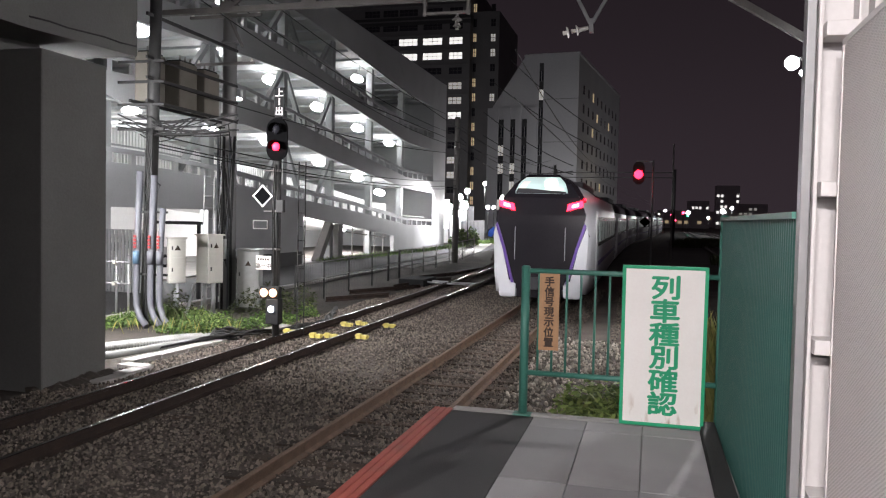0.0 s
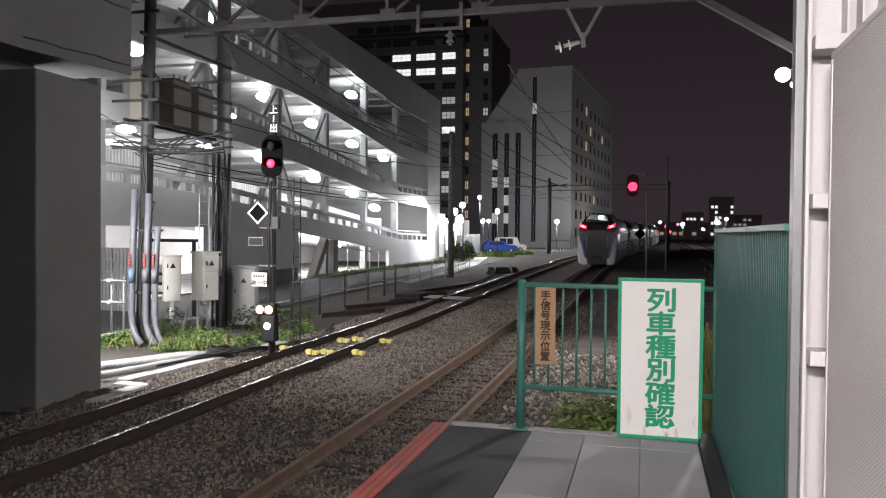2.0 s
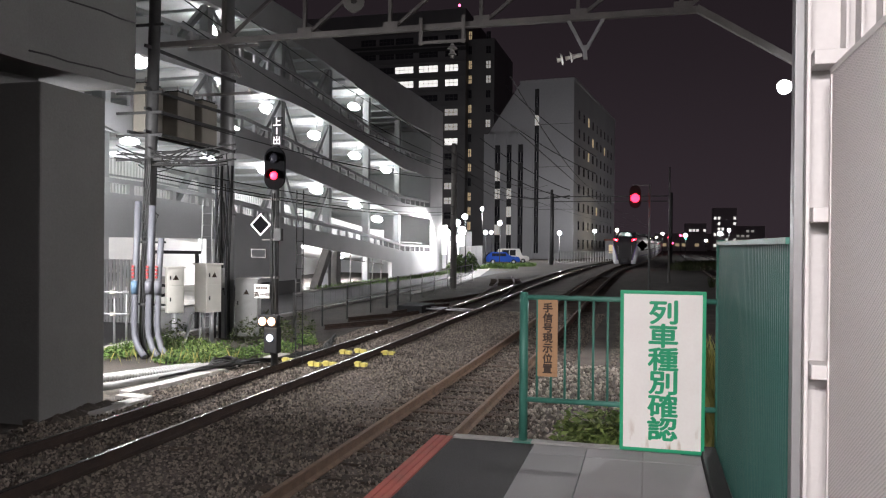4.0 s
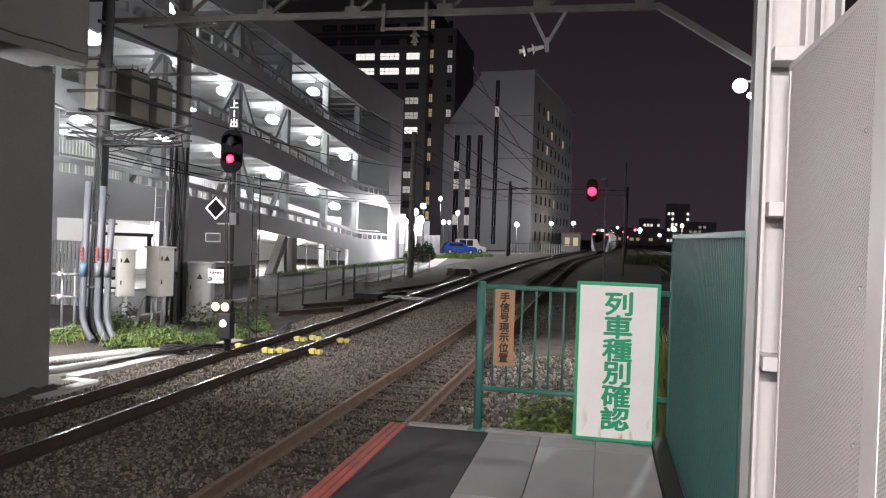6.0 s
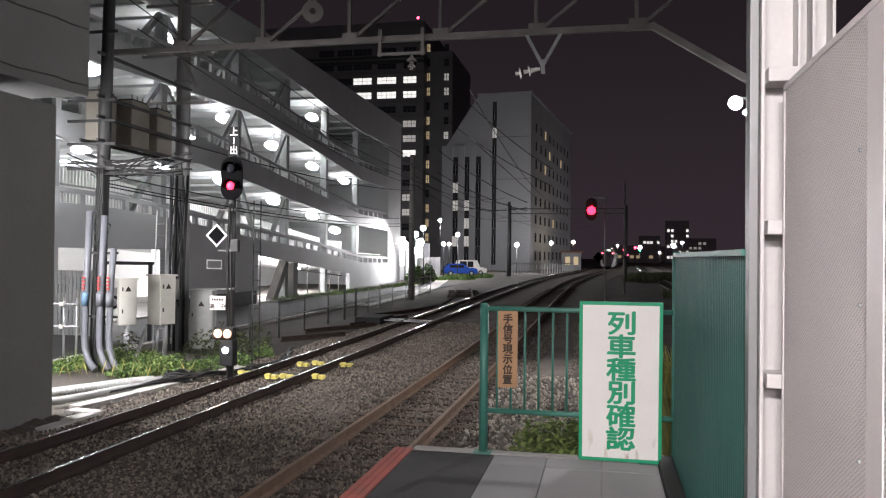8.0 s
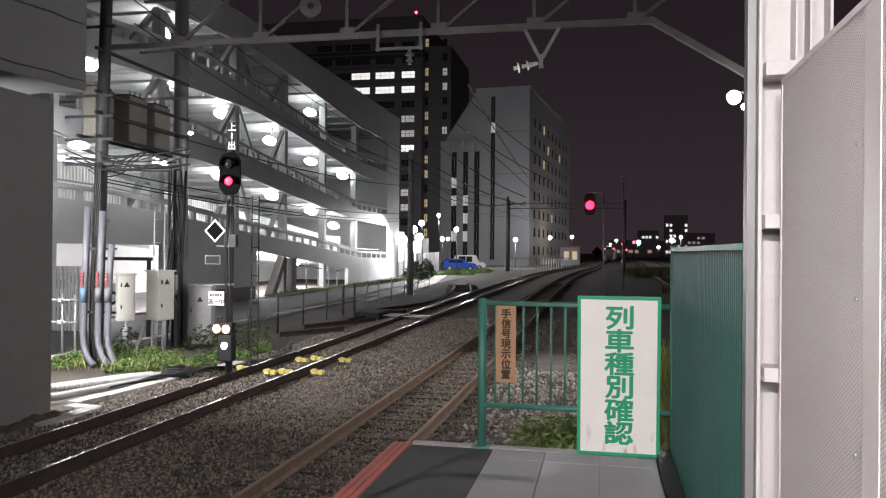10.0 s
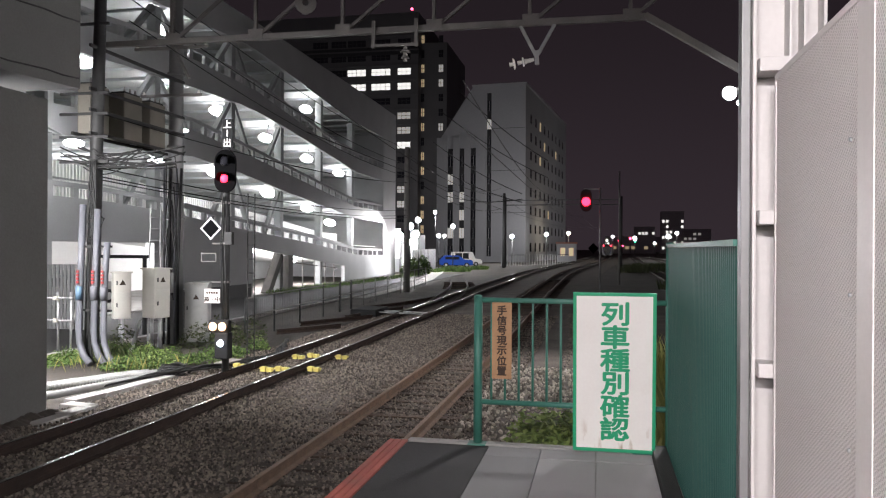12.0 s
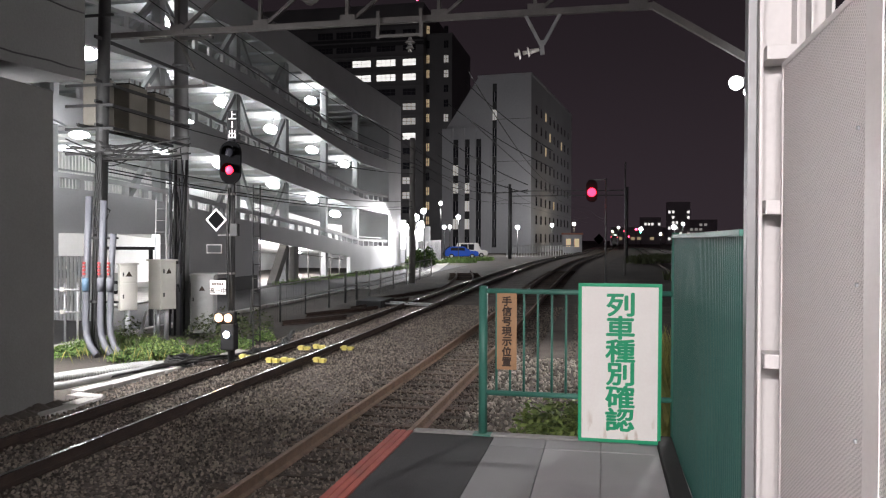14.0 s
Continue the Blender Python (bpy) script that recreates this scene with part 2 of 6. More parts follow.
s_low, s_spot, s_mul, s_mix = (sn.nodes.new("ShaderNode" + k) for k in ("MapRange", "MapRange", "Math", "MixRGB"))
for node, a, c, lo_, hi_ in ((s_low, 0.02, 0.26, 0.9, 0.0), (s_spot, 0.56, 0.76, 0.0, 1.0)):
    node.inputs["From Min"].default_value, node.inputs["From Max"].default_value = a, c
    node.inputs["To Min"].default_value, node.inputs["To Max"].default_value = lo_, hi_
sn.links.new(s_sep.outputs["Z"], s_low.inputs["Value"])
sn.links.new(s_noise.outputs["Fac"], s_spot.inputs["Value"])
s_mul.operation = "MULTIPLY"
sn.links.new(s_low.outputs[0], s_mul.inputs[0])
sn.links.new(s_spot.outputs[0], s_mul.inputs[1])
s_p = sn.nodes["Principled BSDF"]
sn.links.new(s_mul.outputs[0], s_mix.inputs[0])
sn.links.new(s_p.inputs["Base Color"].links[0].from_socket, s_mix.inputs[1])
s_mix.inputs[2].default_value = (0.36, 0.22, 0.11, 1)
sn.links.new(s_mix.outputs[0], s_p.inputs["Base Color"])

pn = M_PANEL.node_tree
vor = pn.nodes.new("ShaderNodeTexVoronoi")
vor.inputs["Scale"].default_value, vor.inputs["Randomness"].default_value = 85, 0.0
mp = pn.nodes.new("ShaderNodeMapping")
mp.inputs["Rotation"].default_value = (0, 0, radians(30))
tcp = pn.nodes.new("ShaderNodeTexCoord")
vor.voronoi_dimensions = "2D"
sep = pn.nodes.new("ShaderNodeSeparateXYZ")
cmb = pn.nodes.new("ShaderNodeCombineXYZ")
pn.links.new(tcp.outputs["Object"], sep.inputs[0])
pn.links.new(sep.outputs["Y"], cmb.inputs["X"])
pn.links.new(sep.outputs["Z"], cmb.inputs["Y"])
pn.links.new(cmb.outputs[0], mp.inputs["Vector"])
pn.links.new(mp.outputs[0], vor.inputs["Vector"])
hole = pn.nodes.new("ShaderNodeValToRGB")
hole.color_ramp.elements[0].position, hole.color_ramp.elements[1].position = 0.26, 0.36
hole.color_ramp.elements[0].color = (0.68, 0.665, 0.66, 1)
pn.links.new(vor.outputs["Distance"], hole.inputs[0])
mulp = pn.nodes.new("ShaderNodeMixRGB")
mulp.blend_type, mulp.inputs[0].default_value = "MULTIPLY", 1.0
pp_ = pn.nodes["Principled BSDF"]
pn.links.new(pp_.inputs["Base Color"].links[0].from_socket, mulp.inputs[1])
pn.links.new(hole.outputs[0], mulp.inputs[2])
pn.links.new(mulp.outputs[0], pp_.inputs["Base Color"])


# ---- mesh helpers ----
def part(name, bm, material, parent=None, label=""):
    me = bpy.data.meshes.new(name)
    bm.to_mesh(me)
    bm.free()
    for m in (material if isinstance(material, (list, tuple)) else [material]):
        me.materials.append(m)
    o = new(name, me)
    if parent is not None:
        o.parent = parent
    if label:
        o["label"] = label
    return o


def empty(name, label, category, group="", kind="", m=None):
    o = new(name)
    if m is not None:
        o.matrix_world = m
    return tagged(o, label, category, group, kind)


def box(bm, x0, x1, y0, y1, z0, z1, bevel=0.0, mi=0):
    vs = [bm.verts.new((x, y, z)) for x in (x0, x1) for y in (y0, y1) for z in (z0, z1)]
    fs = [bm.faces.new([vs[i] for i in q]) for q in ((0, 1, 3, 2), (4, 6, 7, 5), (0, 4, 5, 1), (2, 3, 7, 6), (0, 2, 6, 4), (1, 5, 7, 3))]
    for f in fs:
        f.material_index = mi
    if bevel:
        es = {e for f in fs for e in f.edges}
        r = bmesh.ops.bevel(bm, geom=list(es), offset=bevel, segments=2, affect="EDGES", profile=0.6)
        for f in r["faces"]:
            f.material_index = mi
    return bm


def tube(bm, pts, r, seg=8, mi=0, r2=None):
    """A round tube through points."""
    pts = [Vector(p) for p in pts]
    rings = []
    for i, p in enumerate(pts):
        d = (pts[min(i + 1, len(pts) - 1)] - pts[max(i - 1, 0)]).normalized()
        up = Vector((0, 0, 1)) if abs(d.z) < 0.95 else Vector((1, 0, 0))
        a = d.cross(up).normalized()
        b = a.cross(d)
        rad = r if r2 is None else r + (r2 - r) * i / max(1, len(pts) - 1)
        rings.append([bm.verts.new(p + rad * (math.cos(k * math.tau / seg) * a + math.sin(k * math.tau / seg) * b)) for k in range(seg)])
    for i in range(len(rings) - 1):
        for k in range(seg):
            f = bm.faces.new((rings[i][k], rings[i][(k + 1) % seg], rings[i + 1][(k + 1) % seg], rings[i + 1][k]))
            f.smooth, f.material_index = True, mi
    for ring in (rings[0][::-1], rings[-1]):
        bm.faces.new(ring).material_index = mi
    return bm


def beam(bm, p, q, w, d, mi=0):
    """A square bar from p to q."""
    p, q = Vector(p), Vector(q)
    u = (q - p).normalized()
    up = Vector((0, 0, 1)) if abs(u.z) < 0.95 else Vector((0, 1, 0))
    a = u.cross(up).normalized() * w / 2
    b = u.cross(a).normalized() * d / 2
    r = [[bm.verts.new(c + i * a + j * b) for i, j in ((-1, -1), (1, -1), (1, 1), (-1, 1))] for c in (p, q)]
    for k in range(4):
        bm.faces.new((r[0][k], r[0][(k + 1) % 4], r[1][(k + 1) % 4], r[1][k])).material_index = mi
    bm.faces.new(r[0][::-1]).material_index = mi
    bm.faces.new(r[1]).material_index = mi
    return bm


def lerp(pts, y):
    if y <= pts[0][0]:
        return pts[0][1]
    for (a, va), (b, vb) in zip(pts, pts[1:]):
        if y <= b:
            return va + (vb - va) * (y - a) / (b - a)
    return pts[-1][1]


def strip(bm, ys, lo, hi, x0, x1, mi=0):
    """A wall or slab along y, between heights lo(y) and hi(y)."""
    rings = [[bm.verts.new((x, y, z)) for x, z in ((x0, lo(y)), (x1, lo(y)), (x1, hi(y)), (x0, hi(y)))] for y in ys]
    for a, b in zip(rings, rings[1:]):
        for k in range(4):
            bm.faces.new((a[k], a[(k + 1) % 4], b[(k + 1) % 4], b[k])).material_index = mi
    bm.faces.new(rings[0][::-1])
    bm.faces.new(rings[-1])
    return bm


def fixed(bm):
    bmesh.ops.recalc_face_normals(bm, faces=bm.faces)
    return bm


def letters(name, text, size, m, material, parent, bold=0.0, depth=0.002, label=""):
    """Raised lettering; bold strokes are thickened by shifted layers."""
    cu = bpy.data.curves.new(name, "FONT")
    cu.body, cu.size, cu.align_x, cu.align_y = text, size, "CENTER", "CENTER"
    cu.extrude = depth
    o = new(name, cu)
    dg = bpy.context.evaluated_depsgraph_get()
    src = bpy.data.meshes.new_from_object(o.evaluated_get(dg))
    bpy.data.objects.remove(o)
    bb = bmesh.new()
    offs = [(0, 0)] + ([(bold * dx, bold * dy) for dx, dy in ((-1, 0), (1, 0), (0, -1), (0, 1), (-0.8, -0.8), (0.8, 0.8))] if bold else [])
    xs_ = [v.co.x for v in src.vertices]
    ys_ = [v.co.y for v in src.vertices]
    mid = Vector(((min(xs_) + max(xs_)) / 2, (min(ys_) + max(ys_)) / 2, 0))
    for i, (dx, dy) in enumerate(offs):
        n0 = len(bb.verts)
        bb.from_mesh(src)
        bb.verts.ensure_lookup_table()
        for v in bb.verts[n0:]:
            v.co += Vector((dx, dy, 0.0003 * i)) - mid
    o = part(name, bb, material, parent, label)
    o.matrix_basis = m
    return o


def gz(y):
    """The ground climbs gently ahead."""
    return 0.0043 * min(max(0.0, y - 20), 140)


BM = bmesh.new

# ---- ground ----
b = BM()
xs = [-2500, -300, -80, -40, -20, -12.6, -12, -9.5, -8.4, -5, -4.8, -1.6, -1.0, 3, 8, 20, 80, 300, 2500]
ysg = [-2500, -200, -20, 0, 10, 20, 40, 60, 80, 100, 130, 160, 300, 800, 3000]
grid = [[bm_v for bm_v in [b.verts.new((x, y, gz(y) - 0.22)) for y in ysg]] for x in xs]
for i in range(len(xs) - 1):
    for j in range(len(ysg) - 1):
        b.faces.new((grid[i][j], grid[i + 1][j], grid[i + 1][j + 1], grid[i][j + 1]))
tagged(part("ground", fixed(b), M_DIRT), "dark dirt and gravel ground of the rail yard", "ground", kind="structure")

R_TRACK = [(-30, -3.0), (10, -2.98), (22, -2.97), (45, -3.27), (72, -3.2), (90, -2.5), (107, -1.3), (132, 0.0), (147, 0.5), (250, 3.0), (420, 6.0)]
L_TRACK = [(-30, -6.62), (10, -6.62), (22, -6.72), (45, -7.0), (72, -6.9), (90, -6.1), (107, -4.9), (132, -3.6), (147, -3.1), (250, -0.6), (420, 2.4)]


def smooth_x(pts, y):
    """Smoothed line of a track."""
    return sum(lerp(pts, y + d) for d in (-8, -4, 0, 4, 8)) / 5


# ballast beds
def ballast_bed(name, xa, xb, label):
    bb = BM()
    ys = [-30, -10, 0, 5, 10, 15, 20, 30, 40, 50, 60, 70, 80, 90, 100, 110, 120, 130, 145, 160, 200, 260, 400]
    rows_ = []
    for y in ys:
        l, r = xa(y), xb(y)
        rows_.append([bb.verts.new((x, y, gz(y) + z)) for x, z in ((l - 0.5, -0.3), (l, -0.19), ((l + r) / 2, -0.18), (r, -0.19), (r + 0.5, -0.3))])
    for p, q in zip(rows_, rows_[1:]):
        for k in range(4):
            bb.faces.new((p[k], p[k + 1], q[k + 1], q[k]))
    return tagged(part(name, fixed(bb), M_BALLAST), label, "ballast", kind="structure")


ballast_bed("ballast_bed", lambda y: smooth_x(L_TRACK, y) - 1.45, lambda y: smooth_x(R_TRACK, y) + 3.2, "brown-grey crushed stone ballast under both tracks")


def rail_profile(bb, path, head_mi):
    """A flat-bottom rail along points (x, y, z of its top)."""
    prof = [(-0.065, -0.153), (0.065, -0.153), (0.065, -0.14), (0.012, -0.12), (0.009, -0.045), (0.033, -0.035), (0.033, -0.006), (0.025, 0.0),
            (-0.025, 0.0), (-0.033, -0.006), (-0.033, -0.035), (-0.009, -0.045), (-0.012, -0.12), (-0.065, -0.14)]
    rings = [[bb.verts.new((x + dx, y, z + dz)) for dx, dz in prof] for x, y, z in path]
    n = len(prof)
    for p, q in zip(rings, rings[1:]):
        for k in range(n):
            f = bb.faces.new((p[k], p[(k + 1) % n], q[(k + 1) % n], q[k]))
            f.material_index = head_mi if k in (6, 7, 8) else 0
    bb.faces.new(rings[0]), bb.faces.new(rings[-1][::-1])
    return fixed(bb)


def sleeper_mesh():
    bb = BM()
    box(bb, -1.05, 1.05, -0.1, 0.1, -0.3, -0.152, 0.008)
    me = bpy.data.meshes.new("sleeper")
    bb.to_mesh(me)
    bb.free()
    me.materials.append(M_SLEEPER)
    return me


SLEEPER = sleeper_mesh()


def track(name, line, label, head, side, y0=-20, y1=400, sink=0.0):
    t_ = empty(name, label, "railway track", "tracks")
    ys = [y0 + 4 * i for i in range(int((y1 - y0) / 4) + 1)]
    for s in (-1, 1):
        part("rail", rail_profile(BM(), [(smooth_x(line, y) + s * 0.566, y, gz(y)) for y in ys], 1), [side, head], t_)
    y = max(y0, -4)
    for i in range(int((min(y1, 62) - y) / 0.6)):
        o = new("sleeper", SLEEPER)
        yy = y + 0.6 * i
        o.parent = t_
        o.matrix_basis = pose(smooth_x(line, yy) + random.uniform(-0.02, 0.02), yy, gz(yy) - sink + random.uniform(-0.012, 0.004), 0, 0, random.uniform(-0.8, 0.8))
    return t_


track("railway_track", R_TRACK, "rusty rails on dark wooden sleepers beside the platform", M_RUST, M_RUSTS)
track("railway_track", L_TRACK, "bright-topped rails half sunk in ballast with yellow clamps", M_RAILTOP, M_RAIL, sink=0.03)

# ---- platform ----
PZ = 0.92
b = BM()
box(b, -1.615, 3.5, -25, 5.98, -0.3, PZ - 0.03, 0.01)
tagged(part("platform", fixed(b), M_CONC), "concrete platform end with a dark asphalt edge strip", "platform", kind="structure")
b = BM()
box(b, -1.458, -0.812, -25, 5.88, PZ - 0.03, PZ - 0.002)
part("platform_asphalt", fixed(b), M_ASPH, bpy.data.objects["platform"], "worn dark asphalt strip")
b = BM()
box(b, -1.458, 0.46, 5.884, 5.98, PZ - 0.03, PZ + 0.012, 0.006)
part("end_kerb", fixed(b), M_CONC, bpy.data.objects["platform"], "pale concrete end kerb")
for i in range(3):
    b = BM()
    box(b, -1.615 + 0.052 * i, -1.615 + 0.052 * i + 0.043, -25, 5.93, PZ - 0.03, PZ + 0.003, 0.003)
    part("edge_strip", fixed(b), M_RED, bpy.data.objects["platform"], "faded red non-slip edge strip")
def tile_mesh(length):
    tb = BM()
    box(tb, -0.2005, 0.2005, -length / 2 + 0.004, length / 2 - 0.004, -0.03, 0, 0.004)
    me = bpy.data.meshes.new("paving_tile")
    fixed(tb).to_mesh(me)
    tb.free()
    me.materials.append(M_TILE)
    return me


TILE_A, TILE_B = tile_mesh(0.27), tile_mesh(1.2)
for i in range(3):
    y = 5.884
    for j in range(9):
        ln = 0.27 if j == 0 else 1.2
        o = new("paving_tile", TILE_A if j == 0 else TILE_B)
        o.parent = bpy.data.objects["platform"]
        o.matrix_basis = pose(-0.606 + 0.406 * i, y - ln / 2, PZ + random.uniform(-0.002, 0.001))
        y -= ln
b = BM()
box(b, 0.412, 0.52, -3, 5.98, PZ - 0.03, PZ + 0.05, 0.01)
part("gutter_kerb", fixed(b), M_ASPH, bpy.data.objects["platform"], "black kerb along the green sheet fence")

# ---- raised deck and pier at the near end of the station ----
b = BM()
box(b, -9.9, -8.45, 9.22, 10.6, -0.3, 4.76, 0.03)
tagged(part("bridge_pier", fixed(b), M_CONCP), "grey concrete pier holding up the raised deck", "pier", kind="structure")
b = BM()
for z0, z1, inset in ((4.98, 7.6, 0.0), (4.76, 4.98, 1.0)):
    plan = [(-30, -14), (-7.9 - inset, -14), (-8.46 - inset, 9.0), (-8.17 - inset, 10.97 - inset), (-30, 10.97 - inset)]
    lo = [b.verts.new((x, y, z0)) for x, y in plan]
    hi = [b.verts.new((x, y, z1)) for x, y in plan]
    b.faces.new(lo[::-1]), b.faces.new(hi)
    for k in range(5):
        b.faces.new((lo[k], lo[(k + 1) % 5], hi[(k + 1) % 5], hi[k]))
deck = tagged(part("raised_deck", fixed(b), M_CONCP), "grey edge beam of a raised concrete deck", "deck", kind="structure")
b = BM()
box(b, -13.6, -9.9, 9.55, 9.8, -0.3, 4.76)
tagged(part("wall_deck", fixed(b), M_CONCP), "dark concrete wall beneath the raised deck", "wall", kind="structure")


b = BM()
for z in (5.14, 6.05):
    tube(b, [(-8.45 + 0.29 * (0.164 * k if k > 0 else 0), 9.0 + 1.97 * 0.164 * k, z + 0.012 * math.sin(k * 2.1)) for k in range(7)], 0.014, 6)
part("edge_cable", b, M_CABLE, deck, "dark cable clipped along the beam")
rgm = random.Random(5)
b = BM()
for k in range(26):
    bmesh.ops.create_icosphere(b, subdivisions=1, radius=rgm.uniform(0.08, 0.2), matrix=Matrix.Translation((-8.4 + rgm.uniform(-0.25, 0.2), 9.3 + 1.3 * rgm.random(), -0.2)) @ Matrix.Diagonal((1.2, 1.2, 0.7, 1)))
tagged(part("dirt_heap", b, M_DIRT), "dark dirt heaped against the foot of the pier", "dirt", kind="stuff")


# ---- parking house ----
L1 = [(14, 4.25), (27.7, 4.12), (36.6, 3.42), (46, 2.8), (56, 1.96), (63.4, 1.86), (70, 1.86)]
B2 = [(14, 6.1), (24, 6.3), (32, 6.55), (36.6, 6.28), (43.3, 5.68), (56, 4.71), (63, 4.62), (70, 4.62)]
T2 = [(14, 7.0), (24, 7.3), (32, 7.75), (36.6, 7.38), (43.3, 6.75), (56, 5.57), (63, 5.6), (70, 5.6)]
B3 = [(14, 8.9), (24.3, 9.31), (29.4, 9.61), (37.5, 9.81), (42.5, 9.48), (56, 8.21), (63, 8.2), (70, 8.2)]
T3 = [(14, 9.9), (26.6, 10.53), (31.7, 10.95), (38.5, 10.85), (50.3, 9.5), (56.6, 9.15), (63, 9.3), (70, 9.3)]
B4 = [(14, 12.0), (31.4, 12.68), (37.5, 13.06), (45, 12.6), (49, 12.38), (56.6, 11.85), (63, 11.87), (70, 11.87)]
T4 = [(14, 14.2), (41, 14.5), (70, 14.4)]
FX, FB = -18.0, -31.0
YS = [14, 18, 22.5, 26, 29.5, 32, 34.5, 36.6, 38.5, 40.5, 43, 46, 49, 52.5, 56, 59, 63.2]
park = empty("parking_house", "grey steel parking house with sloping lit ramps and cross braces", "building")
YE = YS + [63.4]
for nm, lo, hi in (("spandrel", B2, T2), ("spandrel", B3, T3), ("roof_fascia", B4, T4)):
    part(nm, fixed(strip(BM(), YE, lambda y: lerp(lo, y), lambda y: lerp(hi, y), FX - 0.22, FX)), M_PARK, park)
for lo in (B2, B3, B4):
    part("ramp_slab", fixed(strip(BM(), YE, lambda y: lerp(lo, y) + 0.25, lambda y: lerp(lo, y) + 0.5, FB, FX - 0.224)), M_SOFFIT, park, "pale grey ramp soffit")
    yy = 18.0
    while yy < 63:
        jb = BM()
        box(jb, FB, FX - 0.26, yy - 0.09, yy + 0.09, lerp(lo, yy) + 0.12, lerp(lo, yy) + 0.3)
        part("soffit_joist", fixed(jb), M_STEEL, park)
        yy += 2.1
# the wall below the lowest ramp, with its two openings
b = BM()
strip(b, [14, 18, 22.8], lambda y: -0.3, lambda y: lerp(L1, y), FX - 0.25, FX)
strip(b, [22.8, 26, 29.8], lambda y: 2.62, lambda y: lerp(L1, y), FX - 0.25, FX)
strip(b, [29.8, 32, 34.5, 36.6, 38.2], lambda y: -0.3, lambda y: lerp(L1, y), FX - 0.25, FX)
strip(b, [38.2, 43, 46, 50, 53.3], lambda y: 2.43 - (y - 38.2) * 0.083, lambda y: lerp(L1, y), FX - 0.25, FX)
strip(b, [53.3, 56, 60, 63.4], lambda y: -0.2, lambda y: lerp(L1, y), FX - 0.25, FX)
part("lower_wall", fixed(b), M_PARK, park)
b = BM()
box(b, FB, FX, 63.404, 67.4, -0.2, 14.38)
part("end_wall", fixed(b), M_PARK, park, "plain grey end wall")
b = BM()
box(b, FB - 0.3, FB, 10, 67.4, -0.3, 14.4)
part("back_wall", fixed(b), M_PARKIN, park, "white rear wall of the ramps")
b = BM()
yy = 16.0
while yy < 60:
    box(b, FX - 3.0, FX - 2.95, yy, yy + 0.14, lerp(L1, yy) + 0.0, lerp(L1, yy) + 1.7)
    yy += 0.2
part("ribbed_screen", fixed(b), M_PARKIN, park, "white ribbed screen behind the lowest ramp")
part("ramp_slab", fixed(strip(BM(), YS, lambda y: lerp(L1, y) - 0.6, lambda y: lerp(L1, y) - 0.3, FB, FX - 0.26)), M_PARKIN, park)
b = BM()
box(b, FX - 9, FX - 8.8, 16, 63, -0.3, 3.8)
part("basement_wall", fixed(b), M_PARKIN, park, "white wall inside the ground floor")
b = BM()
box(b, FX - 8.8, FX - 0.26, 14, 63.3, -0.3, -0.12)
part("basement_floor", fixed(b), M_CONC, park)
# slotted parapets
for base, rise in ((L1, 0.52), (T2, 0.55), (T3, 0.6)):
    part("parapet_rail", fixed(strip(BM(), YS, lambda y: lerp(base, y) + rise - 0.16, lambda y: lerp(base, y) + rise, FX - 0.2, FX - 0.04)), M_PARK, park)
    yy = 15.0
    while yy < 63:
        z0 = lerp(base, yy)
        jb = BM()
        box(jb, FX - 0.19, FX - 0.06, yy - 0.13, yy + 0.13, z0 - 0.02, z0 + rise - 0.1)
        part("parapet_post", fixed(jb), M_PARK, park)
        yy += 1.3
    part("inner_rail", fixed(strip(BM(), YS, lambda y: lerp(base, y) + rise + 0.15, lambda y: lerp(base, y) + rise + 0.22, FX - 0.7, FX - 0.64)), M_STEEL, park)
# columns and braces
for cy in (23.0, 29.6, 36.5, 42.7, 49.3, 56.0):
    b = BM()
    box(b, FX - 0.72, FX - 0.3, cy - 0.2, cy + 0.2, -0.3, lerp(B4, cy), 0.02)
    part("column", fixed(b), M_STEEL, park)
    for lo, hi in ((L1, B2), (T2, B3), (T3, B4)):
        if cy in (36.5, 42.7, 29.6):
            for s in (-1, 1):
                if s > 0 and cy == 42.7:
                    continue
                b = BM()
                zt = lerp(hi, cy) - 0.05
                beam(b, (FX - 0.45, cy + s * 0.25, zt), (FX - 0.45, cy + s * 2.3, lerp(lo, cy + s * 2.3) - 0.1), 0.22, 0.22)
                part("brace", fixed(b), M_STEEL, park)
b = BM()
beam(b, (FX - 0.35, 42.4, 2.0), (FX - 0.35, 40.6, -0.2), 0.45, 0.45)
part("brace", fixed(b), M_CPOLE, park)


b = BM()
box(b, FX - 0.55, FX - 0.02, 43.1, 43.75, -0.2, 2.0, 0.02)
part("lower_column", fixed(b), M_CPOLE, park, "stout concrete column in the opening")
for yy in (46.5, 48.6, 50.6, 52.4):
    b = BM()
    tube(b, [(FX - 0.5, yy, -0.2), (FX - 0.5, yy, 1.75)], 0.04, 8)
    part("opening_post", b, M_GAN, park)
b = BM()
tube(b, [(FX - 0.5, 44.0, 1.6), (FX - 0.5, 53.0, 1.0)], 0.035, 8)
part("opening_rail", b, M_GAN, park)
b = BM()
box(b, FX + 0.004, FX + 0.02, 29.9, 38.0, -0.25, 0.55)
part("dark_foot_band", fixed(b), M_WSP, park, "dark band at the wall's foot")


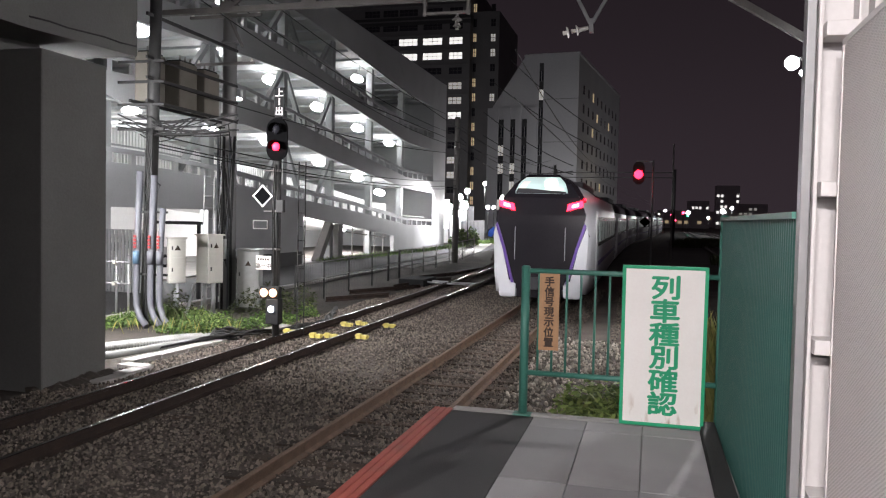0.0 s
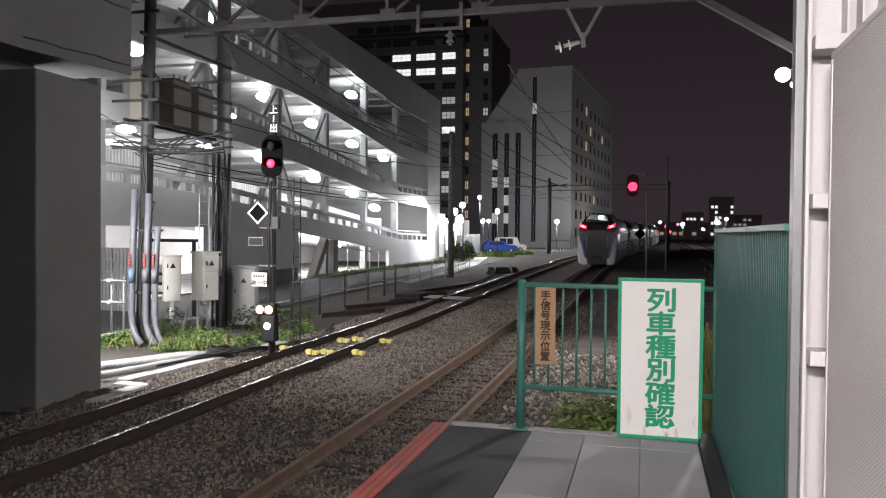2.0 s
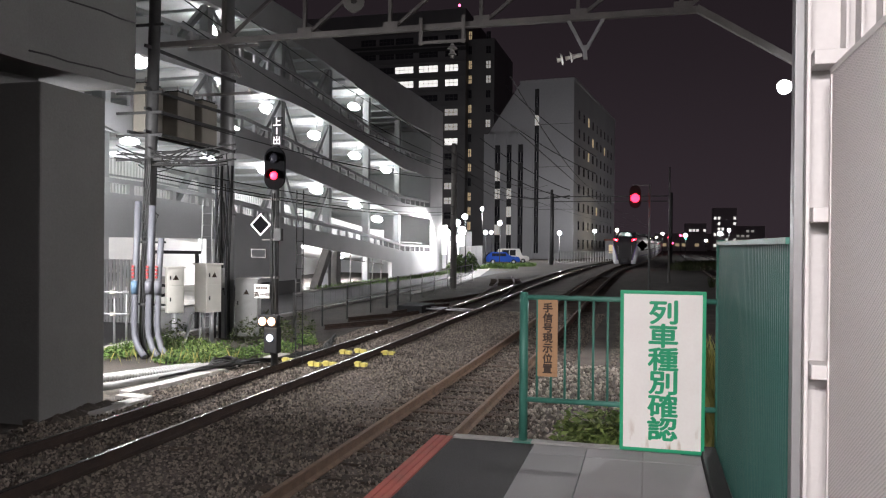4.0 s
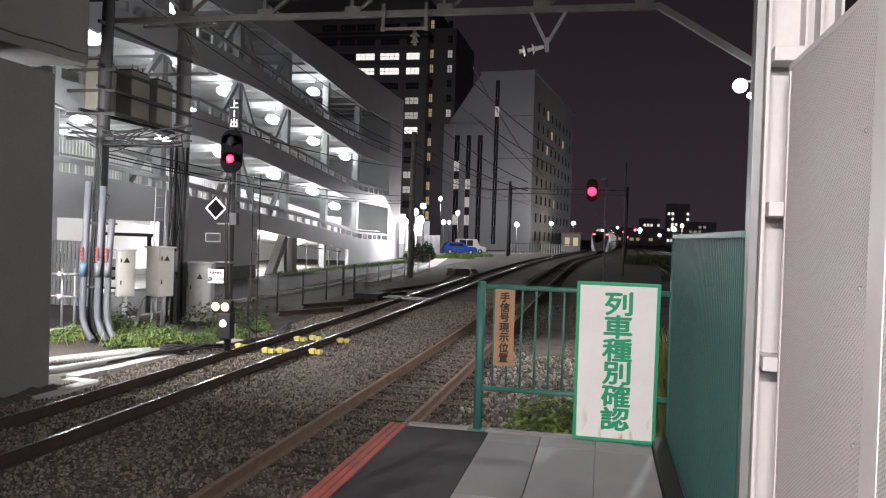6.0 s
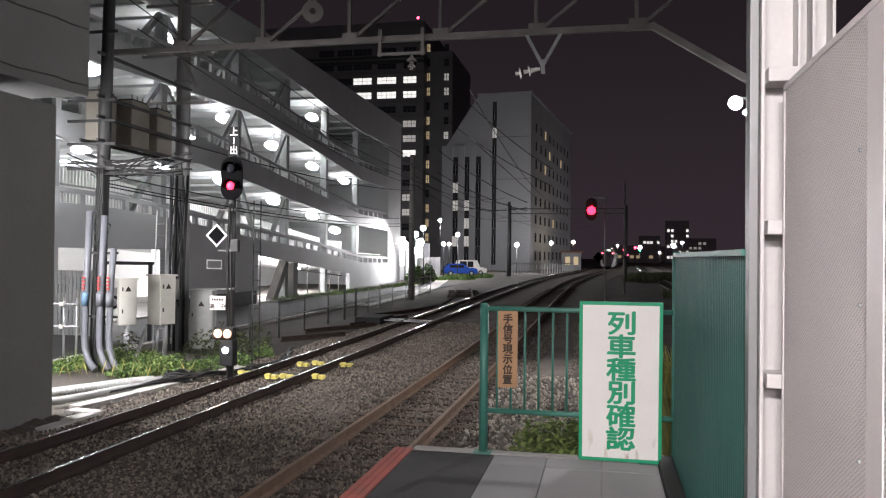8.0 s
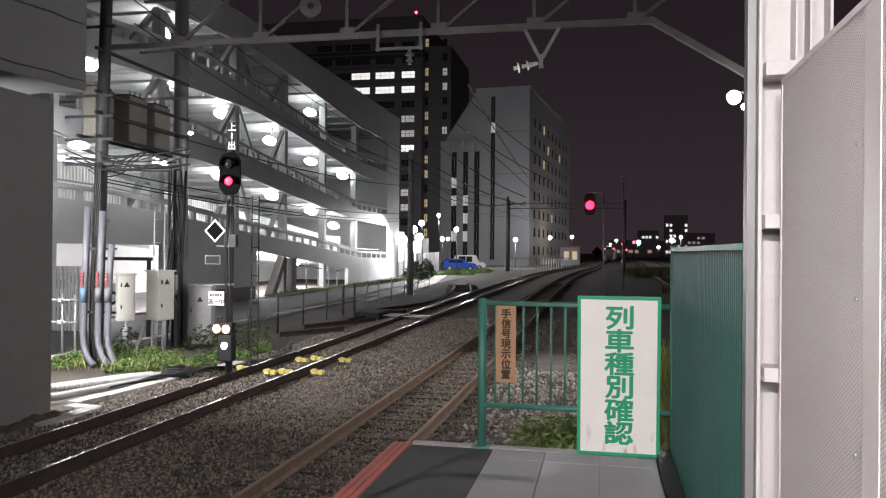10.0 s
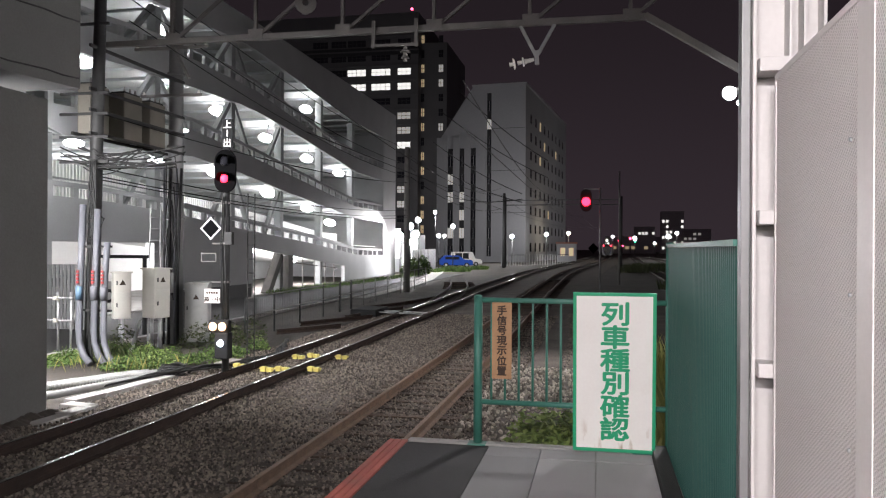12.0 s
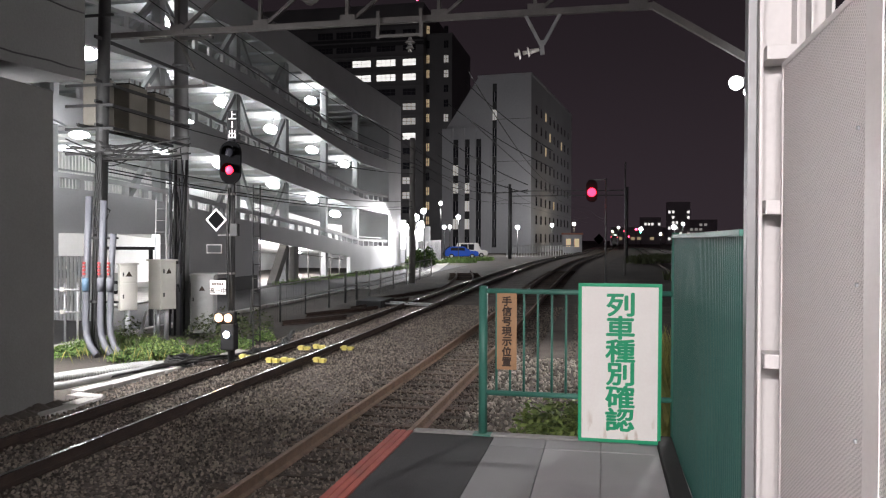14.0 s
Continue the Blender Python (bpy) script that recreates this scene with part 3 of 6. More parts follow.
def ceiling_lamp(x, y, z, top, r=0.42):
    l_ = empty("ceiling_lamp", "bright white oval lamp hung under the ramp soffit", "lamp", "parking lamps", m=pose(x, y, z, 0, 12, 0))
    bb = BM()
    box(bb, -0.3, 0.3, -0.1, 0.1, r * 0.45, r * 0.45 + 0.12, 0.02)
    tube(bb, [(0, 0, r * 0.5), (0, 0, max(r * 0.55 + 0.1, top - z))], 0.03, 6)
    part("housing", fixed(bb), M_STEEL, l_)
    bb = BM()
    bmesh.ops.create_uvsphere(bb, u_segments=16, v_segments=8, radius=1.0, matrix=Matrix.Diagonal((r, r, r * 0.58, 1)))
    part("lamp_bowl", bb, M_LAMP, l_)
    return l_


for py, pz in PARK:
    top = min(lerp(c_, py) + 0.3 for c_ in (B2, B3, B4) if lerp(c_, py) + 0.3 > pz)
    ceiling_lamp(PX, py, pz, top)
# Fittings added for the inner lamps, hidden by the slab.
for py in (20.0, 26.0, 32.0):
    ceiling_lamp(-25.0, py, 6.1, 6.5)
# Small hidden fittings added for the ground floor lights.
for py, px_, pz in ((26, -22, 2.65), (45, -21.5, 1.95), (51, -21.0, 1.5)):
    ceiling_lamp(px_, py, pz, pz + 0.5, 0.15)
for py, pz, r in ((22.42, 5.84, 0.3), (27.21, 5.8, 0.28), (29.38, 7.3, 0.13)):
    l_ = empty("bracket_lamp", "bright oval lamp on a bracket outside the ramp", "lamp", "bracket lamps", m=pose(-16.9, py, pz))
    b = BM()
    beam(b, (-1.12, 0, 0.6), (-0.02, 0, 0.1), 0.06, 0.06)
    part("bracket", fixed(b), M_STEEL, l_)
    b = BM()
    bmesh.ops.create_uvsphere(b, u_segments=16, v_segments=8, radius=1.0, matrix=Matrix.Diagonal((r, r * 1.15, r * 0.45, 1)))
    part("lamp_bowl", b, M_LAMP, l_)

# ---- platform canopy behind the camera ----
b = BM()
box(b, -1.5, 3.4, -25, -0.9, 4.55, 4.75, 0.02)
# Unseen fascia, added to keep tube light off the ballast at left.
box(b, -1.58, -1.51, -25, -0.78, 3.68, 4.75, 0.01)
tagged(part("canopy", fixed(b), M_WHITE), "white platform canopy roof with an unseen fascia added as a light shield", "canopy", kind="structure")
b = BM()
box(b, 3.3, 3.5, -25, -0.9, PZ, 4.55)
tagged(part("wall_platform", fixed(b), M_WHITE), "white wall at the back of the platform", "wall", kind="structure")
for x, y in ((-0.4, -1.9), (-0.9, -8.0)):
    l_ = empty("tube_lamp", "white tube lamp under the platform canopy", "lamp", "platform tubes", m=pose(x, y, 4.42))
    b = BM()
    box(b, -1.1, 1.1, -0.1, 0.1, 0.05, 0.13, 0.01)
    part("housing", fixed(b), M_WHITE, l_)
    b = BM()
    tube(b, [(-1.05, 0, 0.03), (1.05, 0, 0.03)], 0.018, 8)
    part("tube", b, M_TUBE, l_)

l_ = empty("tube_lamp", "white tube lamp below the raised deck", "lamp", "deck tubes", m=pose(-11.3, 10.5, 4.84))
b = BM()
box(b, -1.1, 1.1, -0.1, 0.1, 0.05, 0.14, 0.01)
part("housing", fixed(b), M_WHITE, l_)
b = BM()
tube(b, [(-1.05, 0, 0.03), (1.05, 0, 0.03)], 0.018, 8)
part("tube", b, M_TUBE, l_)

# ---- fence and signs at the platform end ----
FY = 5.93
fence = empty("platform_end_fence", "green painted steel fence across the platform end", "fence")
for x in (-0.905, 0.34):
    b = BM()
    tube(b, [(x, FY, PZ + 0.0), (x, FY, 2.078)], 0.034, 14)
    tube(b, [(x, FY, 2.078), (x, FY, 2.086)], 0.03, 14, r2=0.022)
    box(b, x - 0.07, x + 0.07, FY - 0.07, FY + 0.04, PZ, PZ + 0.014, 0.003)
    part("post", b, M_GREEN, fence)
for z in (2.045, 1.25):
    b = BM()
    tube(b, [(-0.9, FY, z), (0.515, FY, z)], 0.021, 10)
    part("rail", b, M_GREEN, fence)
for i in range(12):
    x = -0.80 + 0.107 * i
    b = BM()
    tube(b, [(x, FY, 1.25), (x, FY, 2.045)], 0.0095, 8)
    part("bar", b, M_GREEN, fence)


def upright_sign(name, label, x, y, z, w, h, t, m_board, m_frame, fw, tilt):
    s_ = empty(name, label, "sign", m=pose(x, y, z, tilt, 0, 0))
    bb = BM()
    box(bb, -w / 2 + fw, w / 2 - fw, -t / 2 + 0.004, t / 2, fw, h - fw)
    part("board", fixed(bb), m_board, s_)
    if m_frame:
        bb = BM()
        box(bb, -w / 2, w / 2, -t / 2, t / 2, 0, fw, 0.003)
        box(bb, -w / 2, w / 2, -t / 2, t / 2, h - fw, h, 0.003)
        box(bb, -w / 2, -w / 2 + fw, -t / 2, t / 2, fw, h - fw)
        box(bb, w / 2 - fw, w / 2, -t / 2, t / 2, fw, h - fw)
        part("frame", fixed(bb), m_frame, s_)
    return s_


sgn = upright_sign("train_type_sign", "white board in green frame with green lettering", 0.132, 5.84, PZ + 0.02, 0.598, 1.19, 0.03, M_SIGNB, M_SIGNG, 0.025, 4)
for i, ch in enumerate("列車種別確認"):
    letters("lettering", ch, 0.198, pose(0.005, -0.0135, 1.035 - 0.172 * i, 90, 0, 0) @ Matrix.Diagonal((1.1, 0.92, 1, 1)), M_SIGNG, sgn, bold=0.0055)
hs = upright_sign("hand_signal_sign", "small weathered tan board with dark lettering on the fence", -0.715, 5.895, 1.44, 0.152, 0.59, 0.012, M_BROWN, None, 0.0, 0)
for i, ch in enumerate("手信号現示位置"):
    letters("lettering", ch, 0.078, pose(0.0, -0.004, 0.53 - 0.078 * i, 90, 0, 0), M_INK, hs, bold=0.0026)

# ---- green corrugated fence ----
b = BM()
ny = 220
prev = None
for i in range(ny + 1):
    y = 5.98 - i * (5.98 - 3.2) / ny
    x = 0.53 + (5.98 - y) * 0.012 + (0.005 if (i // 2) % 2 else -0.005)
    pts = [b.verts.new((x, y, PZ)), b.verts.new((x, y, 2.46))]
    pts += [b.verts.new((x + 0.006, y, 2.46)), b.verts.new((x + 0.006, y, PZ))]
    if prev:
        for k in range(4):
            b.faces.new((prev[k], prev[(k + 1) % 4], pts[(k + 1) % 4], pts[k]))
    prev = pts
gf = tagged(part("sheet_fence", fixed(b), M_GREENW), "dark green corrugated steel sheet fence along the platform side", "fence")
b = BM()
beam(b, (0.535, 6.0, 2.474), (0.566, 3.2, 2.474), 0.045, 0.026)
part("top_rail", fixed(b), M_GREEN, gf)
b = BM()
tube(b, [(0.54, 5.97, PZ), (0.54, 5.97, 2.5)], 0.03, 10)
part("post", b, M_GREEN, gf)

# ---- white steel screen beside the camera ----
scr = empty("platform_screen", "white steel frame with a large perforated grey-white panel", "screen")
b = BM()
box(b, 0.553, 0.586, 3.085, 3.16, PZ, 4.6, 0.004)
part("post", fixed(b), M_POSTG, scr, "grey edge of the frame post")
b = BM()
box(b, 0.588, 0.602, 3.05, 3.16, PZ, 4.6, 0.003)
part("flange", fixed(b), M_WHITE, scr)
b = BM()
box(b, 0.604, 0.86, 3.13, 3.16, PZ, 4.6)
part("web", fixed(b), M_WHITE, scr)
for x in (0.715, 0.765, 0.835):
    b = BM()
    box(b, x, x + 0.012, 3.04, 3.128, PZ, 4.6, 0.003)
    part("rib", fixed(b), M_WHITE, scr)
for z in (1.395, 1.967, 2.54, 3.112, 3.685, 4.26):
    b = BM()
    box(b, 0.604, 0.713, 3.0, 3.128, z, z + 0.054, 0.004)
    part("rung", fixed(b), M_WHITE, scr)
b = BM()
box(b, 0.655, 0.675, -1.2, 2.965, PZ + 0.06, 3.095, 0.004)
part("panel", fixed(b), M_PANEL, scr, "finely perforated grey-white metal panel")
for y0, y1, z0, z1 in ((-1.2, 2.985, 3.07, 3.092), (2.967, 2.985, PZ, 3.068), (1.93, 2.05, PZ, 3.068)):
    b = BM()
    box(b, 0.6525, 0.68, y0, y1, z0, z1, 0.002)
    part("panel_edge", fixed(b), M_SMOOTH, scr)
    if y1 < 2.84 and z1 < 3.1:
        for k in range(6):
            b = BM()
            tube(b, [(0.649, y1 + 0.05, 1.13 + 0.4 * k), (0.656, y1 + 0.05, 1.13 + 0.4 * k)], 0.006, 8)
            part("rivet", b, M_GALV, scr)
b = BM()
box(b, 0.76, 0.8, -1.2, 3.03, PZ, 3.0)
part("backing", fixed(b), M_WHITE, scr)


# ---- signals ----
def lens(parent, x, y, z, r, m_, depth=0.03, name="lens"):
    bb = BM()
    bmesh.ops.create_uvsphere(bb, u_segments=16, v_segments=8, radius=r, matrix=Matrix.Translation((x, y, z)) @ Matrix.Diagonal((1, 0.45, 1, 1)))
    return part(name, bb, m_, parent)


def capsule(bb, x, y, z0, z1, r, d):
    """An upright flat backplate with round ends."""
    n = 14
    pts = [(x + r * math.cos(math.pi * k / n), z1 - r + r * math.sin(math.pi * k / n)) for k in range(n + 1)]
    pts += [(x - r * math.cos(math.pi * k / n), z0 + r - r * math.sin(math.pi * k / n)) for k in range(n + 1)]
    f0 = [bb.verts.new((px_, y, pz_)) for px_, pz_ in pts]
    f1 = [bb.verts.new((px_, y + d, pz_)) for px_, pz_ in pts]
    for k in range(len(pts)):
        bb.faces.new((f0[k], f0[(k + 1) % len(pts)], f1[(k + 1) % len(pts)], f1[k]))
    bb.faces.new(f0[::-1]), bb.faces.new(f1)
    return fixed(bb)


def hood(bb, x, y, z, r, d):
    n = 12
    for k in range(n):
        a0, a1 = math.radians(-20 + 220 * k / n), math.radians(-20 + 220 * (k + 1) / n)
        q = [bb.verts.new((x + rr * math.cos(a), yy_, z + rr * math.sin(a))) for rr, a, yy_ in ((r, a0, y), (r, a1, y), (r, a1, y - d), (r, a0, y - d))]
        bb.faces.new(q)
    return bb


sig = empty("starting_signal", "signal mast showing red with white-lettered plate on top", "signal", m=pose(-7.66, 14.85, 0))
b = BM()
tube(b, [(0.05, 0.0, -0.2), (0.06, 0.0, 5.0)], 0.075, 12)
part("mast", b, M_POLE, sig)
for z in (0.9, 1.7, 2.5, 3.35):
    b = BM()
    tube(b, [(0.055, 0, z), (0.055, 0, z + 0.05)], 0.092, 12)
    beam(b, (0.055, -0.02, z + 0.025), (-0.2, -0.1, z + 0.025), 0.03, 0.03)
    part("mast_clamp", b, M_GAN, sig)
b = BM()
box(b, 0.1, 0.26, -0.16, -0.04, 2.5, 2.76, 0.015)
part("junction_box", fixed(b), M_POLE, sig)
for dx in (0.0, 0.035, 0.1):
    b = BM()
    tube(b, [(dx, -0.085, 0.1), (dx + 0.02, -0.09, 1.2), (dx - 0.02, -0.088, 2.4), (dx + 0.03, -0.09, 3.5)], 0.012, 6)
    part("mast_cable", b, M_CABLE, sig)
b = capsule(BM(), 0.12, -0.2, 3.57, 4.46, 0.235, 0.05)
part("backplate", b, M_MATTE, sig)
for z in (4.22, 3.86):
    part("hood", hood(BM(), 0.12, -0.2, z, 0.135, 0.13), M_MATTE, sig)
lens(sig, 0.12, -0.23, 3.86, 0.085, M_REDL, name="red_lens")
lens(sig, 0.12, -0.23, 4.22, 0.1, M_WGLASS, name="dark_lens")
b = BM()
box(b, 0.01, 0.25, -0.12, -0.09, 4.5, 5.1, 0.01)
part("plate", fixed(b), M_BLACK, sig)
for i, ch in enumerate("上1出"):
    letters("lettering", ch, 0.19, pose(0.13, -0.123, 5.0 - 0.195 * i, 90, 0, 0), M_SIGNW, sig, bold=0.005)
# diamond marker
b = BM()
for r, y, mi in ((0.24, -0.1, 0), (0.19, -0.112, 1)):
    q = [b.verts.new((-0.24 + r * c, y, 2.84 + r * s)) for c, s in ((1, 0), (0, 1), (-1, 0), (0, -1))]
    b.faces.new(q[::-1]).material_index = mi
    q2 = [b.verts.new((v.co.x, y + 0.01, v.co.z)) for v in q]
    b.faces.new(q2).material_index = mi
    for k in range(4):
        b.faces.new((q[k], q[(k + 1) % 4], q2[(k + 1) % 4], q2[k])).material_index = mi
part("diamond_marker", fixed(b), [M_SIGNW, M_MATTE], sig, "black diamond marker with white border")
b = BM()
box(b, -0.44, -0.09, -0.14, -0.1, 2.14, 2.33, 0.006, 0)
box(b, -0.42, -0.11, -0.143, -0.14, 2.16, 2.31, 0, 1)
part("number_box", fixed(b), [M_CPOLE, M_BLACK], sig)
b = BM()
box(b, -0.36, -0.01, -0.13, -0.115, 1.29, 1.58, 0.004)
sp = part("plate", fixed(b), M_SIGNW, sig, "white plate with dark lettering")
letters("lettering", "高一中", 0.12, pose(-0.185, -0.133, 1.37, 90, 0, 0), M_INK, sp, bold=0.002)
b = BM()
for i in range(5):
    box(b, -0.32 + 0.055 * i, -0.28 + 0.055 * i, -0.135, -0.131, 1.48, 1.53)
part("small_lettering", fixed(b), M_INK, sp)
for i, x in enumerate((-0.08, 0.13)):
    lens(sig, x, -0.3, 0.82, 0.09, glow("shunt_lamp_glow", (1.0, 0.62, 0.42), 1.7), name="shunt_lamp")
lens(sig, 0.09, -0.3, 0.48, 0.07, glow("blue_white_glow", (0.75, 0.85, 1.0), 10), name="shunt_lamp")
b = BM()
box(b, -0.2, 0.25, -0.27, -0.12, 0.7, 0.95, 0.03)
box(b, -0.06, 0.24, -0.27, -0.05, 0.15, 0.7, 0.03)
part("shunt_signal_case", fixed(b), M_BLACK, sig)
b = BM()
for x in (0.30, 0.46):
    beam(b, (x, 0.5, -0.2), (x, 0.5, 3.6), 0.02, 0.02)
for i in range(12):
    beam(b, (0.30, 0.5, 0.1 + 0.3 * i), (0.46, 0.5, 0.1 + 0.3 * i), 0.016, 0.016)
part("ladder", fixed(b), M_POLE, sig)
lamp("POINT", "shunt_light", pose(-7.6, 14.3, 0.8), 6, (1.0, 0.75, 0.5), 0.08)

sg2 = empty("home_signal", "tall slim signal mast showing red over the tracks", "signal", m=pose(0.05, 36.6, 0))
b = BM()
tube(b, [(0, 0, -0.3), (0, 0, 5.3)], 0.045, 10)
beam(b, (0, 0, 5.25), (-0.75, 0, 5.25), 0.05, 0.05)
part("mast", b, M_POSTG, sg2)
b = capsule(BM(), -0.64, -0.1, 4.2, 5.25, 0.26, 0.05)
part("backplate", b, M_BLACK, sg2)
lens(sg2, -0.64, -0.16, 4.66, 0.2, M_REDL, name="red_lens")
b = BM()
q = [b.verts.new((-0.3 + 0.25 * c, -0.08, 2.5 + 0.25 * s)) for c, s in ((1, 0), (0, 1), (-1, 0), (0, -1))]
b.faces.new(q)
bmesh.ops.solidify(b, geom=b.faces[:], thickness=0.02)
part("diamond_marker", fixed(b), M_BLACK, sg2)


# ---- poles ----
def pole(name, label, x, y, z1, r, m_, lean=0.0):
    p_ = empty(name, label, "pole", m=pose(x, y, gz(y)))
    bb = BM()
    tube(bb, [(0, 0, -0.4), (lean, 0, z1)], r, 14, r2=r * 0.75)
    part("shaft", bb, m_, p_)
    return p_


tp = pole("transformer_pole", "dark pole with cream transformers and tangled cables", -11.45, 15.8, 11.5, 0.16, M_POLE, 0.3)
for x0, x1, y0, y1 in ((-0.32, 0.02, -0.08, 0.62), (-0.3, 0.15, 1.02, 1.78), (-0.3, 0.11, 2.18, 2.9)):
    b = BM()
    box(b, x0, x1, y0, y1, 5.05, 6.2, 0.035)
    tf = part("transformer", fixed(b), M_TRAFO, tp, "tan box transformer")
    b = BM()
    box(b, x0 + 0.03, x1 - 0.03, y0 + 0.06, y1 - 0.06, 6.202, 6.24, 0.01)
    part("lid", fixed(b), M_POLE, tf)
    for k in range(3):
        b = BM()
        tube(b, [(x1 - 0.1, y0 + 0.15 + 0.22 * k, 6.24), (x1 - 0.1, y0 + 0.15 + 0.22 * k, 6.36)], 0.03, 8, r2=0.015)
        part("bushing", b, M_CPOLE, tf)
for z, xo in ((5.02, -0.25), (5.02, 0.2), (5.55, 0.2), (6.02, 0.2), (7.0, 0.2)):
    b = BM()
    beam(b, (xo, -0.35, z), (xo - 0.05, 3.75, z), 0.055, 0.07)
    part("crossarm", fixed(b), M_POLE, tp)
for z in (5.02, 5.55, 6.02, 4.45, 7.6):
    b = BM()
    beam(b, (-0.75, -0.1, z - 0.06), (0.5, -0.1, z - 0.06), 0.05, 0.06)
    part("crossarm", fixed(b), M_POLE, tp)
p2 = pole("catenary_mast", "dark steel mast of the overhead line gantry", -11.5, 19.5, 11.5, 0.23, M_POSTG)
for z in (1.2, 3.2, 5.2, 7.2):
    b = BM()
    tube(b, [(0, 0, z), (0, 0, z + 0.06)], 0.245, 14)
    part("band", b, M_POSTG, p2)
for i, x in enumerate((-0.2, -0.05, 0.12, 0.22)):
    b = BM()
    tube(b, [(x, -0.24, -0.3), (x, -0.25, 2.0), (x + 0.03 * i, -0.24, 4.6)], 0.03 + 0.008 * (i % 2), 8)
    part("cable_duct", b, M_CABLE if i % 2 else M_PIPE, p2)
b = BM()
box(b, -0.12, 0.12, -0.36, -0.25, 1.2, 1.75, 0.01)
part("switch_box", fixed(b), M_BOXG, p2)
for z, ln in ((6.6, 0.9), (7.9, 1.1), (9.3, 1.0)):
    b = BM()
    beam(b, (-ln, -0.26, z), (ln, -0.26, z), 0.07, 0.07)
    part("crossarm", fixed(b), M_GAN, p2)
    for sx in (-1, 1):
        b = BM()
        tube(b, [(sx * (ln - 0.08), -0.26, z + 0.03), (sx * (ln - 0.08), -0.26, z + 0.12)], 0.045, 10, r2=0.02)
        part("pin_insulator", b, M_SIGNW, p2)
b = BM()
beam(b, (-0.2, -0.2, 8.4), (0.9, -0.9, 6.9), 0.06, 0.06)
part("stay", fixed(b), M_GAN, p2)
rq = random.Random(23)
for i in range(9):
    x = -0.2 + 0.05 * i
    z0 = rq.uniform(0.2, 2.4)
    b = BM()
    tube(b, [(x, -0.27, z0), (x + rq.uniform(-0.08, 0.08), -0.3, z0 + 0.8), (x + rq.uniform(-0.1, 0.1), -0.28, z0 + 1.7), (x * 0.6, -0.26, z0 + 2.6)], 0.014, 6)
    part("strapped_cable", b, M_CABLE, p2)
pole("line_pole", "concrete pole beside the service path", -11.05, 44, 8.3, 0.2, M_CPOLE)
pole("line_pole", "slim concrete pole by the far track", 1.4, 56, 7.8, 0.075, M_CPOLE)
pole("line_pole", "dark pole in front of the pale building", -11.5, 95, 9.0, 0.22, M_POLE)

# ---- gantry ----
gan = empty("catenary_gantry", "grey steel truss gantry carrying the overhead line", "gantry")
GY = 17.0
b = BM()
beam(b, (-12.0, GY, 7.42), (1.0, GY, 7.42), 0.13, 0.13)
part("lower_chord", fixed(b), M_GAN, gan)
b = BM()
beam(b, (-12.0, GY, 9.0), (2.9, GY, 9.0), 0.13, 0.13)
part("upper_chord", fixed(b), M_GAN, gan)
for k in range(6):
    x = 0.65 - 2.155 * k
    b = BM()
    beam(b, (x, GY, 7.48), (x, GY, 9.0), 0.075, 0.1)
    part("web_bar", fixed(b), M_GAN, gan)
    b = BM()
    beam(b, (x + 0.12, GY, 7.48), (x + 2.0, GY, 8.96), 0.075, 0.075)
    part("web_bar", fixed(b), M_GAN, gan)
    b = BM()
    box(b, x - 0.16, x + 0.2, GY - 0.075, GY - 0.067, 7.36, 7.6)
    part("gusset", fixed(b), M_GAN, gan)
for x in (-5.05, -4.05):
    b = BM()
    beam(b, (x, GY - 0.1, 7.62), (x, GY - 0.1, 7.0), 0.07, 0.07)
    part("hanger", fixed(b), M_GAN, gan)
b = BM()
beam(b, (-5.1, GY - 0.1, 7.05), (-4.0, GY - 0.1, 7.05), 0.06, 0.06)
part("hanger_bar", fixed(b), M_GAN, gan)
b = BM()
for k, r in enumerate((0.05, 0.12, 0.06, 0.1, 0.05)):
    bmesh.ops.create_cone(b, cap_ends=True, segments=14, radius1=r, radius2=r * 0.5, depth=0.06, matrix=Matrix.Translation((-4.3, GY - 0.1, 6.98 - 0.07 * k)))
part("hanging_insulator", b, M_CPOLE, gan)
b = BM()
bmesh.ops.create_cone(b, cap_ends=True, segments=24, radius1=0.25, radius2=0.24, depth=0.06, matrix=Matrix.Translation((0, 0, 0)) @ Matrix.Rotation(radians(90), 4, "X"))
bmesh.ops.create_cone(b, cap_ends=True, segments=20, radius1=0.12, radius2=0.17, depth=0.5, matrix=Matrix.Translation((0, 0.3, 0)) @ Matrix.Rotation(radians(90), 4, "X"))
hn = part("drum", b, M_CPOLE, gan, "round pale drum on the truss")
hn.matrix_basis = pose(-6.63, GY - 0.25, 8.08, 0, 0, 22)
b = BM()
bmesh.ops.create_cone(b, cap_ends=True, segments=14, radius1=0.075, radius2=0.06, depth=0.03, matrix=Matrix.Translation((0, -0.045, 0)) @ Matrix.Rotation(radians(90), 4, "X"))
part("drum_hub", b, M_POLE, hn)
b = BM()
beam(b, (-6.75, GY, 8.2), (-6.95, GY, 9.0), 0.07, 0.07)
part("drum_arm", fixed(b), M_GAN, gan)
b = BM()
beam(b, (0.95, GY, 7.45), (3.0, GY, 6.15), 0.14, 0.14)
part("knee_brace", fixed(b), M_GAN, gan)
b = BM()
tube(b, [(3.05, GY, -0.3), (3.05, GY, 9.2)], 0.17, 14)
part("post", b, M_GAN, gan)
b = BM()
beam(b, (-1.71, GY, 7.36), (-1.38, GY, 6.72), 0.07, 0.07)
beam(b, (-0.96, GY, 7.36), (-1.32, GY, 6.72), 0.07, 0.07)
